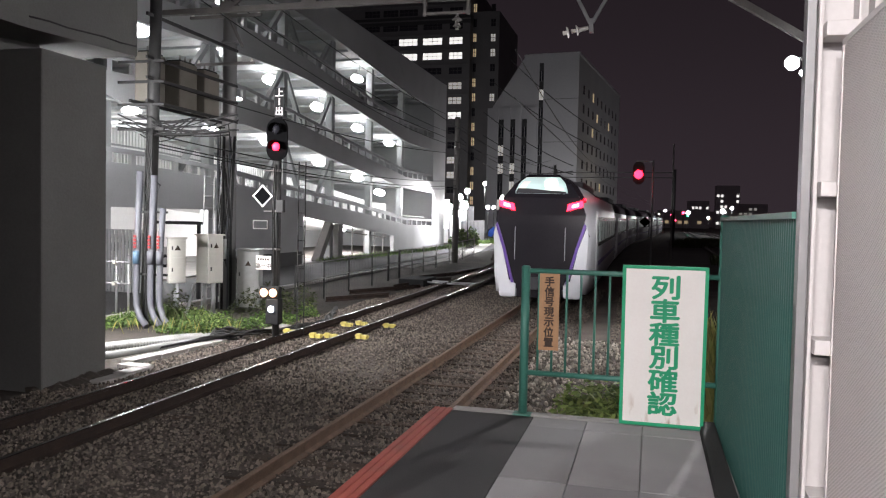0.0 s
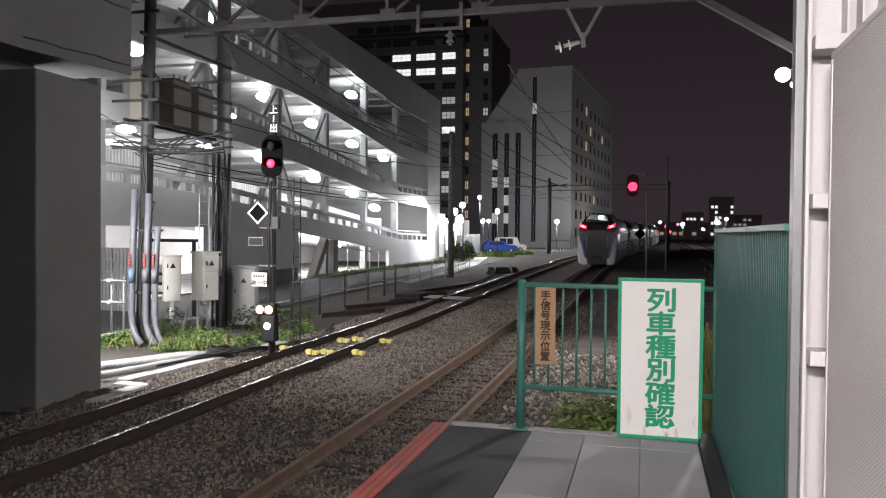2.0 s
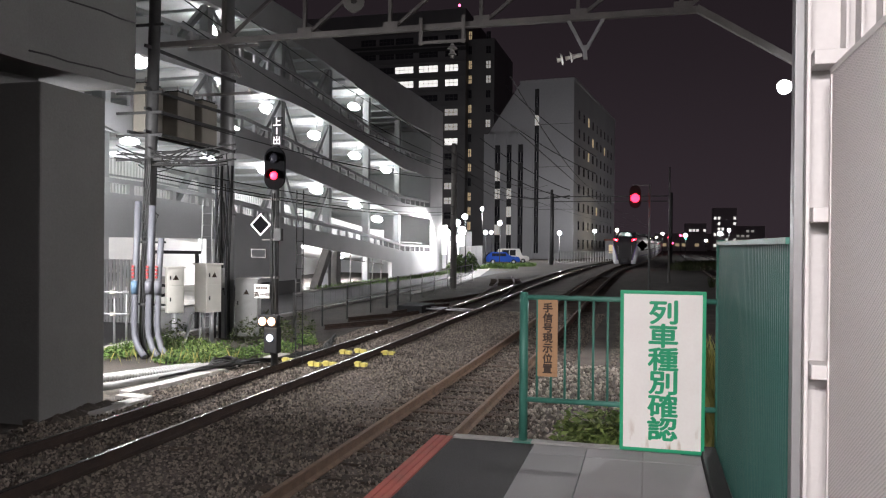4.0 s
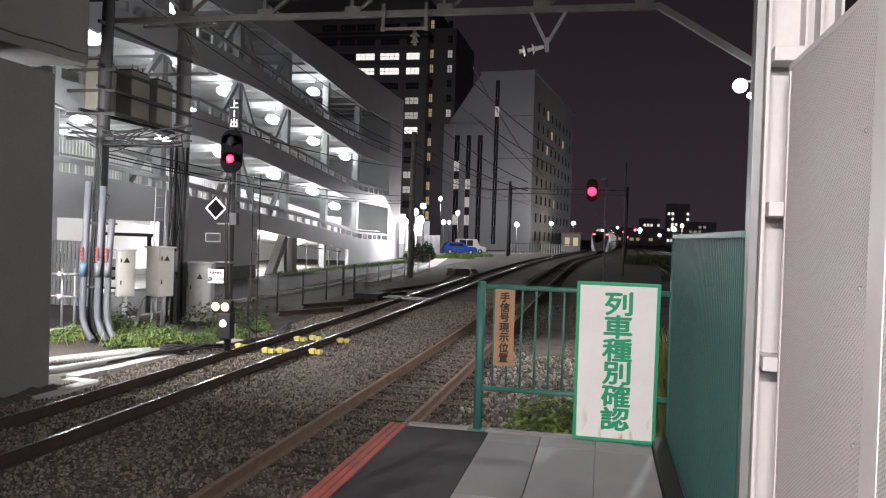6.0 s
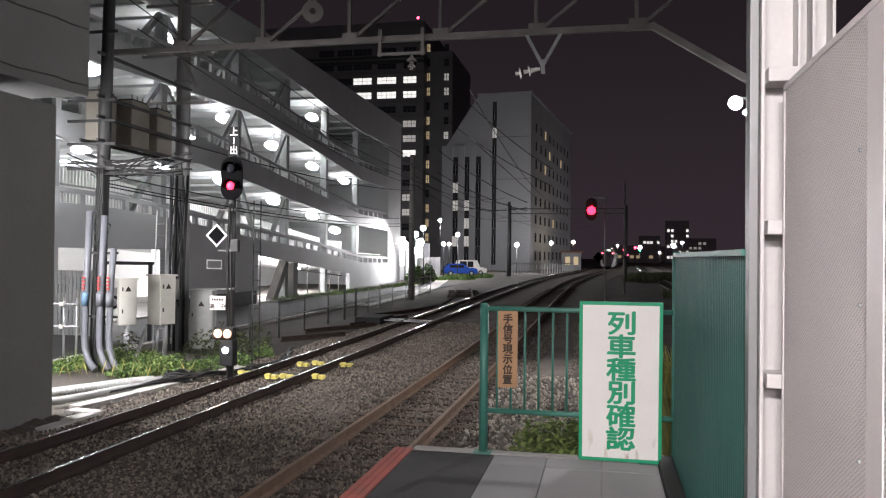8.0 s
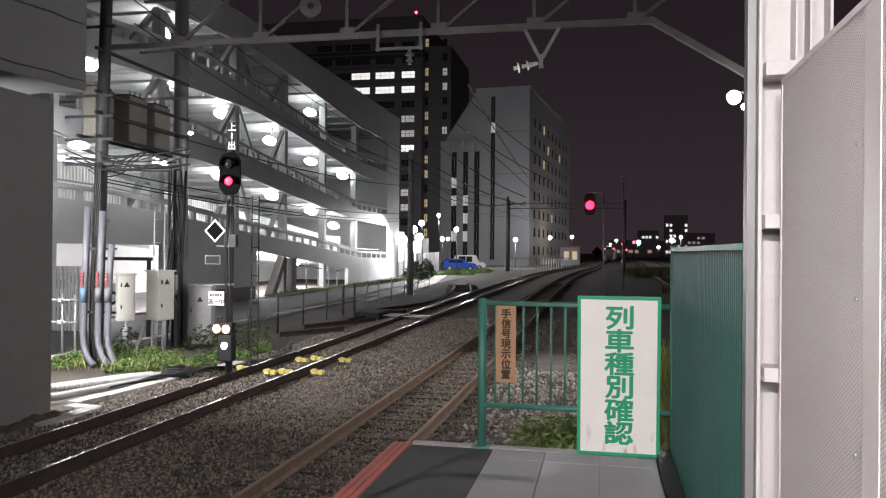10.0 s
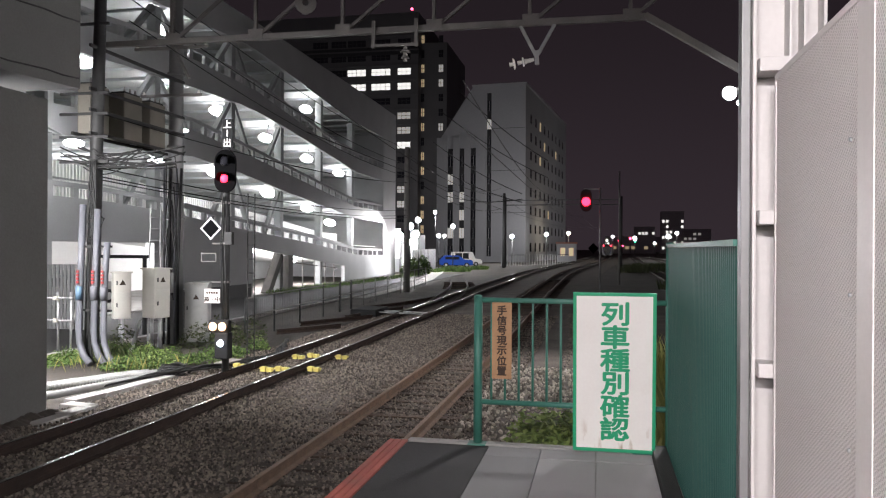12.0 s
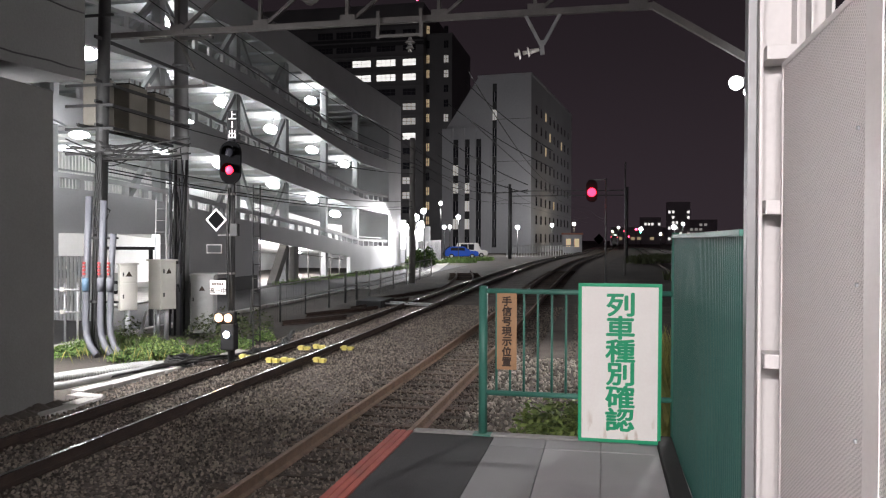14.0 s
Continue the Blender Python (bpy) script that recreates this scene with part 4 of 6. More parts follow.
beam(b, (-1.36, GY, 6.8), (-1.34, GY, 6.5), 0.09, 0.09)
part("dropper", fixed(b), M_GALV, gan)
b = BM()
for x, r in ((-1.46, 0.05), (-1.56, 0.06), (-1.64, 0.12), (-1.72, 0.05), (-1.84, 0.13), (-1.9, 0.05)):
    bmesh.ops.create_cone(b, cap_ends=True, segments=16, radius1=r, radius2=r * 0.7, depth=0.035 if r > 0.1 else 0.1, matrix=Matrix.Translation((x, GY, 6.6 + 0.18 * (x + 1.46))) @ Matrix.Rotation(radians(80), 4, "Y"))
part("insulator", b, M_SIGNW, gan)
fl = empty("flood_lamp", "round bright flood lamp on the gantry post", "lamp", m=pose(2.62, 16.75, 5.68))
b = BM()
beam(b, (0.4, 0.2, 0.12), (0.0, 0.05, 0.1), 0.05, 0.05)
part("arm", fixed(b), M_GAN, fl)
lens(fl, 0, -0.1, -0.02, 0.142, M_LAMP, name="lamp_glass")
lens(fl, 0.2, -0.1, -0.22, 0.06, M_LAMP, name="lamp_glass")

# ---- far buildings ----
wbld = empty("pale_office_building", "pale office block with slit windows and a chamfered roof", "building", m=pose(-11.9, 127, 0, 0, 0, -5.9))
b = BM()
prof = [(0, -0.5), (0, 29.5), (-9.0, 29.5), (-14.6, 21.2), (-15.2, 21.2), (-15.2, -0.5)]
f0 = [b.verts.new((x, 0, z)) for x, z in prof]
f1 = [b.verts.new((x, 45, z)) for x, z in prof]
b.faces.new(f0), b.faces.new(f1[::-1])
for k in range(len(prof)):
    b.faces.new((f0[k], f0[(k + 1) % len(prof)], f1[(k + 1) % len(prof)], f1[k]))
part("wall", fixed(b), M_BLDG, wbld)
b = BM()
box(b, -9.1, 0.12, -0.12, 45, 29.5, 29.85)
part("coping", fixed(b), M_BLDG, wbld)
for z in (8.4, 15.4, 22.4):
    b = BM()
    box(b, -5.75, -0.02, -0.02, 0.02, z, z + 0.06)
    part("panel_joint", fixed(b), M_WSP, wbld)
rnd = random.Random(4)
for i, (x0, x1, zt) in enumerate(((-13.3, -12.37, 20.9), (-11.24, -10.4, 20.9), (-9.28, -8.4, 20.9), (-6.5, -5.8, 29.3))):
    z = 1.2
    k = 0
    while z + 2.0 < zt:
        b = BM()
        box(b, x0, x1, -0.06, 0.06, z, z + 1.7)
        lit = (i, k) in ((0, 3), (1, 3), (1, 2), (3, 7), (2, 1), (0, 1), (1, 1), (0, 4))
        wp = part("window", fixed(b), M_WIND if lit and i < 2 or (i, k) == (3, 7) else M_WGLASS, wbld)
        b = BM()
        box(b, (x0 + x1) / 2 - 0.03, (x0 + x1) / 2 + 0.03, -0.1, -0.062, z, z + 1.7)
        part("mullion", fixed(b), M_BLDG, wp)
        b = BM()
        box(b, x0, x1, -0.04, 0.06, z + 1.704, z + 3.0)
        part("window_spandrel", fixed(b), M_WSP, wbld)
        z += 3.02
        k += 1
for x0, x1 in ((-15.2, -13.33), (-12.34, -11.27), (-10.37, -9.31), (-8.37, -6.75)):
    b = BM()
    box(b, x0, x1, -0.35, 0.04, -0.3, 21.2)
    part("pilaster", fixed(b), M_BLDG, wbld)
for i in range(9):
    for k in range(8):
        b = BM()
        box(b, -0.03, 0.05, 4 + 4.4 * i, 5.1 + 4.4 * i, 2.0 + 3.1 * k, 3.5 + 3.1 * k)
        part("window", fixed(b), M_WINW if (i, k) in ((2, 7), (3, 6), (6, 6), (2, 5), (4, 2)) else M_WGLASS, wbld)

tower = empty("office_tower", "dark tall office tower with a few lit window bands", "building", m=pose(-40, 190, 0))
b = BM()
box(b, -60, -5.0, 0, 30, -0.5, 62.2)
box(b, -5.0, 1.8, 3, 30, -0.5, 55)
part("wall", fixed(b), M_DARKB, tower)
b = BM()
box(b, -60.1, -4.9, -0.15, 30, 51.6, 53.6)
part("roof_band", fixed(b), M_WSP, tower, "dark louvred band below the plant floor")
rw = random.Random(9)


def tower_window(x0, x1, y, z0, z1, m_):
    bb = BM()
    box(bb, x0, x1, y - 0.08, y + 0.02, z0, z1)
    w_ = part("window", fixed(bb), m_, tower)
    bb = BM()
    n_ = max(2, int((x1 - x0) / 1.0))
    for k_ in range(1, n_):
        xm = x0 + (x1 - x0) * k_ / n_
        box(bb, xm - 0.05, xm + 0.05, y - 0.14, y - 0.082, z0, z1)
    box(bb, x0, x1, y - 0.14, y - 0.082, (z0 + z1) / 2 - 0.04, (z0 + z1) / 2 + 0.04)
    part("window_frame", fixed(bb), M_WSP, w_)


LIT = {11: (0, 1, 2), 10: (0, 1, 2), 8: (2,), 7: (2,), 6: (2,), 3: (2,), 2: (2,)}
for k in range(14):
    z = 5.35 + 3.74 * k
    for i, (x0, x1) in enumerate(((-23.6, -18.8), (-17.2, -12.3), (-10.3, -7.0))):
        on = i in LIT.get(k, ())
        tower_window(x0, x1, 0, z, z + 1.6, (M_WIN if k in (6, 10, 11) else M_WIND) if on else M_WGLASS)
    for x0 in (-33, -28):
        tower_window(x0, x0 + 4, 0, z, z + 1.6, M_WGLASS)
    tower_window(-4.85, -4.1, 3.0, z + 1.0, z + 3.0, M_WINW if rw.random() < 0.6 else M_WGLASS)
    tower_window(-0.32, 0.82, 3.0, z + 1.0, z + 2.8, M_WIND if k in (10, 11, 7) else M_WGLASS)
    b = BM()
    box(b, -60.05, -4.95, -0.22, 30.02, z + 2.3, z + 2.65)
    part("floor_band", fixed(b), M_DARKB, tower)
b = BM()
tube(b, [(-6.8, 0.5, 62.1), (-6.8, 0.5, 63.0)], 0.1, 6)
ob_ = part("obstruction_lamp", b, M_POLE, tower)
lens(ob_, -6.8, 0.4, 63.1, 0.35, M_REDF, name="red_lens")


def far_block(x, y, w, h, d, n, m_):
    fb_ = empty("apartment_block", "distant dark apartment block with lit windows", "building", "far blocks", m=pose(x, y, 0.5))
    bb = BM()
    box(bb, -w / 2, w / 2, 0, d, -1, h)
    part("wall", fixed(bb), M_FARB, fb_)
    for k in range(int(h / 3.2) - 1):
        for i in range(n):
            if rnd.random() < 0.5:
                bb = BM()
                xx = -w / 2 + (i + 0.2) * w / n
                box(bb, xx, xx + 0.6 * w / n, -0.1, 0.02, 2.2 + 3.2 * k, 3.7 + 3.2 * k)
                part("window", fixed(bb), m_, fb_)
    return fb_


far_block(43, 480, 13, 25, 12, 6, M_WIN)
far_block(29, 520, 13, 17, 12, 6, M_WIN)
far_block(64, 540, 18, 16, 12, 6, M_WIND)
far_block(58, 620, 40, 12, 12, 12, M_WINW)
far_block(16, 420, 26, 9, 10, 8, M_WINW)

# ---- street lamps ----
M_FAR = glow("street_lamp_glow", (0.97, 0.98, 1.0), 60)
M_FARW = glow("warm_street_lamp_glow", (1.0, 0.88, 0.66), 60)


def street_lamp(x, y, h, r, m_, g="street lamps"):
    r *= 0.95
    s_ = empty("street_lamp", "slim street lamp with a bright round head", "lamp", g, m=pose(x, y, gz(y)))
    bb = BM()
    tube(bb, [(0, 0, -0.4), (0, 0, h)], 0.045, 8)
    part("post", bb, M_POLE, s_)
    bb = BM()
    bmesh.ops.create_uvsphere(bb, u_segments=12, v_segments=8, radius=r, matrix=Matrix.Translation((0, -0.1, h + r * 0.6)))
    part("lamp_head", bb, m_, s_)
    return s_
for x, y, h_, r, m_ in ((-16.6, 88, 4.6, 0.27, M_FAR), (-16.6, 80, 3.4, 0.22, M_FAR), (-19, 95, 3.6, 0.22, M_FAR), (-12.4, 112, 3.7, 0.32, M_FAR), (-8.3, 125, 4.2, 0.32, M_FAR),
                        (-5.4, 140, 4.6, 0.32, M_FARW), (8.8, 200, 4.4, 0.5, M_FAR), (14.2, 150, 4.8, 0.32, M_FAR), (14.3, 170, 4.4, 0.5, M_FAR), (12.9, 190, 3.2, 0.32, M_FAR), (3.0, 180, 4.6, 0.3, M_FAR),
                        (-19.0, 73, 3.2, 0.36, M_FAR), (-17.9, 75, 3.4, 0.42, M_FAR), (-17.9, 76, 4.9, 0.3, M_FAR), (-18.2, 74, 4.2, 0.34, M_FAR), (-18.4, 74.5, 2.6, 0.36, M_FAR)):
    street_lamp(x, y, h_, r, m_)
# Added lamps: two hidden ones light the tower, one holds the wall flood.
for x, y, h_, r in ((-34, 160, 9.3, 0.4), (-55, 150, 14.3, 0.4), (-15.0, 63.9, 4.6, 0.12)):
    street_lamp(x, y, h_, r, M_FAR)
lamp("POINT", "street_lamp_light", pose(-17.4, 72.5, 3.6), 2600, COOL, 0.3)
lamp("POINT", "street_lamp_light", pose(-15.4, 86.2, 5.6), 2400, COOL, 0.4)
lamp("POINT", "street_lamp_light", pose(-12.4, 110.5, 4.6), 3500, COOL, 0.5)
lamp("POINT", "street_lamp_light", pose(-8.3, 123.5, 5.2), 300, COOL, 0.5)
lamp("POINT", "street_lamp_light", pose(-4.6, 138.5, 5.6), 380, (1.0, 0.88, 0.66), 0.5)
lamp("POINT", "street_lamp_light", pose(14.2, 148.5, 5.9), 2200, COOL, 0.5)

# ---- trackside: clamps, troughs, pipes, cables ----
def clamp(x, y, rz):
    c_ = empty("rail_clamp", "yellow painted rail clamp on the ballast", "clamp", "yellow clamps", m=pose(x, y, gz(y) - 0.02, 0, 0, rz))
    for k in (-1, 1):
        bb = BM()
        box(bb, k * 0.07 - 0.055, k * 0.07 + 0.055, -0.055, 0.055, -0.11, -0.025 if k > 0 else -0.005, 0.008)
        part("jaw", fixed(bb), M_YELLOW, c_)
    bb = BM()
    tube(bb, [(-0.16, 0, -0.05), (0.16, 0, -0.05)], 0.022, 8)
    part("bolt", bb, M_YELLOW, c_)
    return c_


for x, y in ((-6.74, 14.98), (-6.46, 15.1), (-6.8, 16.85), (-6.55, 17.15), (-5.8, 15.23), (-5.82, 17.05), (-7.5, 15.3)):
    clamp(x, y, random.uniform(-12, 12))

tr = empty("cable_trough", "pale concrete cable trough lids along the track", "cable trough")
lids = [(-8.03, 10.1, 1), (-8.08, 10.8, 2)] + [(-8.62 + 0.075 * i, 11.75 + 0.72 * i, -6) for i in range(7)]
for x, y, rz in lids:
    b = BM()
    box(b, -0.13, 0.13, -0.35, 0.35, -0.2, -0.115, 0.012)
    o = part("lid", fixed(b), M_CONCL, tr)
    o.matrix_basis = pose(x, y, random.uniform(-0.012, 0.012), random.uniform(-1, 1), random.uniform(-1.5, 1.5), rz + random.uniform(-2, 2))
b = BM()
box(b, -0.45, 0.12, -0.13, 0.13, -0.2, -0.115, 0.012)
o = part("lid", fixed(b), M_CONCL, tr)
o.matrix_basis = pose(-8.12, 11.1, 0, 0, 0, -8)


def cable(name, label, pts, r, m_, cat="cable", ribs=False, wob=0.03, group="trackside cables"):
    rnd_ = random.Random(len(pts) * 7 + int(abs(pts[0][0]) * 100))
    fine_ = []
    for (a, c) in zip(pts, pts[1:]):
        n = max(2, int((Vector(c) - Vector(a)).length / 0.18))
        for k in range(n):
            p_ = Vector(a).lerp(Vector(c), k / n)
            fine_.append((p_.x + rnd_.uniform(-wob, wob), p_.y, p_.z + rnd_.uniform(-wob, wob) * 0.3))
    fine_.append(pts[-1])
    bb = BM()
    tube(bb, fine_, r, 8)
    if ribs:
        for p_, q_ in zip(fine_, fine_[1:]):
            for u in (0.15, 0.48, 0.81):
                tube(bb, [Vector(p_).lerp(Vector(q_), u), Vector(p_).lerp(Vector(q_), u + 0.14)], r * 1.17, 10)
    o_ = part(name, bb, m_)
    return tagged(o_, label, cat, group)


for i in range(3):
    cable("conduit", "silvery corrugated conduit lying on the ground", [(-10.6 + 0.12 * i, 11.2 + 0.15 * i, -0.1), (-9.75 + 0.13 * i, 12.4, -0.08), (-9.35 + 0.16 * i, 13.6, -0.1), (-9.1 + 0.2 * i, 14.4, -0.14)], 0.058, M_BOXG, "conduit", ribs=True, wob=0.014)
cable("conduit", "dark grey hose lying beside the trough", [(-9.7, 10.9, -0.1), (-9.1, 11.6, -0.09), (-8.85, 12.8, -0.1), (-8.55, 14.2, -0.12)], 0.07, M_BOXG, "hose", wob=0.01)
for i in range(7):
    cable("cable", "black cable trailing over the ballast", [(-9.0 + 0.05 * i, 12.3 + 0.3 * i, -0.12), (-8.5 + 0.04 * i, 13.6 + 0.1 * i, -0.06 + 0.02 * (i % 3)), (-8.1 + 0.05 * i, 14.4, -0.03 + 0.03 * (i % 3)), (-7.85 + 0.03 * i, 15.4, -0.08), (-7.7 + 0.03 * i, 17.5, -0.12), (-8.6, 20.5, -0.14)], 0.022 + 0.004 * (i % 2), M_CABLE, wob=0.05)
for k in range(4):
    b = BM()
    r = 0.32 - 0.03 * k
    tube(b, [(-8.45 + r * math.cos(a * math.tau / 20), 14.3 + r * 1.1 * math.sin(a * math.tau / 20), -0.1 + 0.045 * k + 0.02 * math.sin(a * 1.3)) for a in range(20)], 0.025, 6)
    tagged(part("cable_coil", b, M_CABLE), "loose coil of black cable on the ground", "cable", "trackside cables")


# ---- cabinets and pipes ----
def cabinet(label, x, y, z0, w, d, h, rz, m_, split=0.6, roof=True):
    c_ = empty("equipment_cabinet", label, "cabinet", "trackside cabinets", m=pose(x, y, z0, 0, 0, rz))
    bb = BM()
    box(bb, -w / 2, w / 2, -d / 2, d / 2, 0, h, 0.012)
    part("body", fixed(bb), m_, c_)
    for z_, z1_ in ((0.03, h * split - 0.015), (h * split + 0.015, h - 0.04)):
        bb = BM()
        box(bb, w / 2 + 0.001, w / 2 + 0.018, -d / 2 + 0.03, d / 2 - 0.03, z_, z1_, 0.006)
        dr = part("door", fixed(bb), m_, c_)
        bb = BM()
        box(bb, w / 2 + 0.018, w / 2 + 0.04, -d / 2 + 0.06, -d / 2 + 0.09, (z_ + z1_) / 2 - 0.05, (z_ + z1_) / 2 + 0.05)
        part("handle", fixed(bb), M_POLE, dr)
    bb = BM()
    q_ = [bb.verts.new((w / 2 + 0.021, yy_, zz_)) for yy_, zz_ in ((-0.08, h * 0.74), (0.08, h * 0.74), (0.0, h * 0.74 + 0.14))]
    bb.faces.new(q_)
    bmesh.ops.solidify(bb, geom=bb.faces[:], thickness=0.004)
    part("warning_triangle", fixed(bb), M_INK, c_)
    if roof:
        bb = BM()
        box(bb, -w / 2 - 0.04, w / 2 + 0.04, -d / 2 - 0.04, d / 2 + 0.04, h, h + 0.04, 0.008)
        part("roof", fixed(bb), m_, c_)
    if z0 > 0.3:
        for sx in (-0.35, 0.35):
            bb = BM()
            tube(bb, [(sx * w, 0, -z0 - 0.2), (sx * w, 0, 0.02)], 0.045, 10)
            part("leg", bb, M_GALV, c_)
    return c_


cabinet("cream sheet-metal equipment cabinet on legs", -11.0, 17.75, 0.66, 0.5, 0.46, 1.22, -22, M_BOX)
cabinet("narrow cream equipment cabinet on legs", -11.92, 17.65, 0.62, 0.3, 0.42, 1.16, -45, M_BOX)
cabinet("low grey equipment cabinet among weeds", -10.75, 19.4, -0.1, 0.9, 0.6, 1.55, -68, M_BOXG, split=0.2)
pg = empty("riser_pipes", "grey plastic riser pipes curving into the ground by the pole", "pipes")
for i, (x, zt) in enumerate(((-11.5, 3.4), (-11.12, 3.3), (-10.88, 2.55))):
    b = BM()
    tube(b, [(x + 0.02, 15.55, zt), (x, 15.5, 1.8), (x, 15.45, 0.55), (x + 0.05, 15.42, 0.28), (x + 0.2, 15.34, 0.02), (x + 0.46, 15.22, -0.17)], 0.075 if i < 2 else 0.07, 12)
    pp = part("pipe", b, M_PIPE, pg)
    for k in range(4):
        b = BM()
        box(b, x - 0.03, x + 0.03, 15.385, 15.41, 1.62 + 0.08 * k, 1.67 + 0.08 * k)
        part("red_mark", fixed(b), M_REDP, pp)
    b = BM()
    tube(b, [(x, 15.45, 1.25), (x, 15.45, 1.55)], 0.078, 12)
    part("sleeve", b, M_BLUEP if i == 0 else M_PIPE, pp)
for z in (1.0, 2.45):
    b = BM()
    beam(b, (-11.62, 15.6, z), (-10.78, 15.6, z), 0.05, 0.05)
    part("clip_bar", fixed(b), M_POLE, pg)
for i in range(5):
    cable("riser_cable", "black cables running up the pole", [(-11.42 + 0.04 * i, 15.62, -0.2), (-11.38 + 0.045 * i, 15.6, 2.2), (-11.35 + 0.035 * i, 15.62, 4.4)], 0.02, M_CABLE, wob=0.02)
rj = random.Random(17)
for i in range(18):
    x0, x1 = -12.2 + 1.0 * rj.random(), -10.9 + 1.7 * rj.random()
    z0, z1 = rj.uniform(4.25, 4.8), rj.uniform(4.2, 4.75)
    dip = rj.uniform(0.04, 0.28)
    pts = []
    for k in range(9):
        u = k / 8
        pts.append((x0 + (x1 - x0) * u, 15.62 + 0.5 * u, z0 + (z1 - z0) * u - 4 * dip * u * (1 - u)))
    cable("jumper_cable", "slack black jumper cable between the transformers", pts, rj.uniform(0.011, 0.022), M_CABLE, wob=0.01)
for i in range(8):
    x0 = -11.3 + rj.uniform(-0.1, 0.1)
    cable("cable_tail", "loose black cable tail hanging on the pole", [(x0, 15.6, rj.uniform(3.0, 3.8)), (x0 + rj.uniform(-0.25, 0.35), 15.55, rj.uniform(2.7, 3.2)), (x0 + rj.uniform(-0.1, 0.2), 15.58, rj.uniform(2.3, 2.7))], 0.014, M_CABLE, wob=0.02)

sl = empty("service_ladder", "thin steel ladder standing behind the cabinets", "ladder", m=pose(-11.55, 18.5, 0, -4, 0, 20))
for x in (-0.13, 0.13):
    b = BM()
    beam(b, (x, 0, -0.2), (x, 0, 3.6), 0.03, 0.03)
    part("stile", fixed(b), M_STEEL, sl)
for k in range(11):
    b = BM()
    tube(b, [(-0.13, 0, 0.15 + 0.31 * k), (0.13, 0, 0.15 + 0.31 * k)], 0.011, 6)
    part("rung", b, M_STEEL, sl)
cable("flexible_conduit", "grey ribbed conduit hanging below the cabinet", [(-11.3, 17.5, 0.6), (-11.2, 17.2, 0.25), (-11.0, 16.7, 0.0), (-10.8, 16.4, -0.12)], 0.045, M_GALV, "conduit", wob=0.01)

# pipe railing and gate by the service road
rl = empty("pipe_railing", "pipe railing with yellow clamps beside the road", "railing")
for x in (-13.4, -12.85, -12.5):
    b = BM()
    tube(b, [(x, 16.5, -0.25), (x, 16.5, 1.35)], 0.028, 8)
    part("post", b, M_GALV, rl)
for z in (1.2, 0.66):
    b = BM()
    tube(b, [(-14.5, 16.45, z), (-12.4, 16.45, z)], 0.026, 8)
    part("rail", b, M_GALV, rl)
    b = BM()
    box(b, -12.9, -12.8, 16.38, 16.5, z - 0.05, z + 0.05, 0.01)
    part("coupler", fixed(b), M_BOX, rl)
gt = empty("slatted_gate", "grey slatted metal gate at the parking entrance", "gate")
for i in range(16):
    b = BM()
    box(b, -17.2 + 0.13 * i, -17.11 + 0.13 * i, 21.0, 21.04, -0.1, 1.9)
    part("slat", fixed(b), M_STEEL, gt)
for x in (-15.05, -13.4):
    b = BM()
    beam(b, (x, 21.0, -0.25), (x, 21.0, 2.15), 0.09, 0.09)
    part("post", fixed(b), M_BLACK, gt)
b = BM()
beam(b, (-15.1, 21.0, 2.15), (-13.3, 21.0, 2.15), 0.1, 0.1)
part("lintel", fixed(b), M_BLACK, gt)

# parked cars inside the ground floor, pale and low
def car(label, x, y, z, rz, paint, van=False):
    c_ = empty("parked_van" if van else "parked_car", label, "van" if van else "car", m=pose(x, y, z, 0, 0, rz))
    hh = 1.9 if van else 1.5
    prof_ = [(-2.1, 0.3), (2.1, 0.3), (2.15, 0.75), (1.9, 0.95), (1.2 if van else 1.0, 1.0), (0.9 if van else 0.3, hh), (-1.9 if van else -1.5, hh), (-2.12, 0.95)]
    bb = BM()
    f0 = [bb.verts.new((px_, -0.82, pz_)) for px_, pz_ in prof_]
    f1 = [bb.verts.new((px_, 0.82, pz_)) for px_, pz_ in prof_]
    bb.faces.new(f0), bb.faces.new(f1[::-1])
    for k in range(len(prof_)):
        bb.faces.new((f0[k], f0[(k + 1) % len(prof_)], f1[(k + 1) % len(prof_)], f1[k]))
    fixed(bb)
    bmesh.ops.bevel(bb, geom=bb.edges[:], offset=0.07, segments=2, affect="EDGES")
    part("body", bb, paint, c_)
    for sy in (-1, 1):
        for x0, x1 in ((-1.4, -0.5), (-0.42, 0.35)):
            bb = BM()
            box(bb, x0, x1, sy * 0.825 - 0.01, sy * 0.825 + 0.01, 1.0, hh - 0.15)
            part("window", fixed(bb), M_WGLASS, c_)
        for wx in (-1.3, 1.3):
            bb = BM()
            bmesh.ops.create_cone(bb, cap_ends=True, segments=18, radius1=0.31, radius2=0.31, depth=0.2, matrix=Matrix.Translation((wx, sy * 0.76, 0.31)) @ Matrix.Rotation(radians(90), 4, "X"))
            wh_ = part("wheel", bb, M_BLACK, c_)
            bb = BM()
            bmesh.ops.create_cone(bb, cap_ends=True, segments=12, radius1=0.19, radius2=0.17, depth=0.22, matrix=Matrix.Translation((wx, sy * 0.765, 0.31)) @ Matrix.Rotation(radians(90), 4, "X"))
            part("rim", bb, M_GALV, wh_)
    bb = BM()
    box(bb, 2.1, 2.17, -0.6, 0.6, 0.35, 0.5, 0.02)
    part("bumper", fixed(bb), M_BLACK, c_)
    return c_


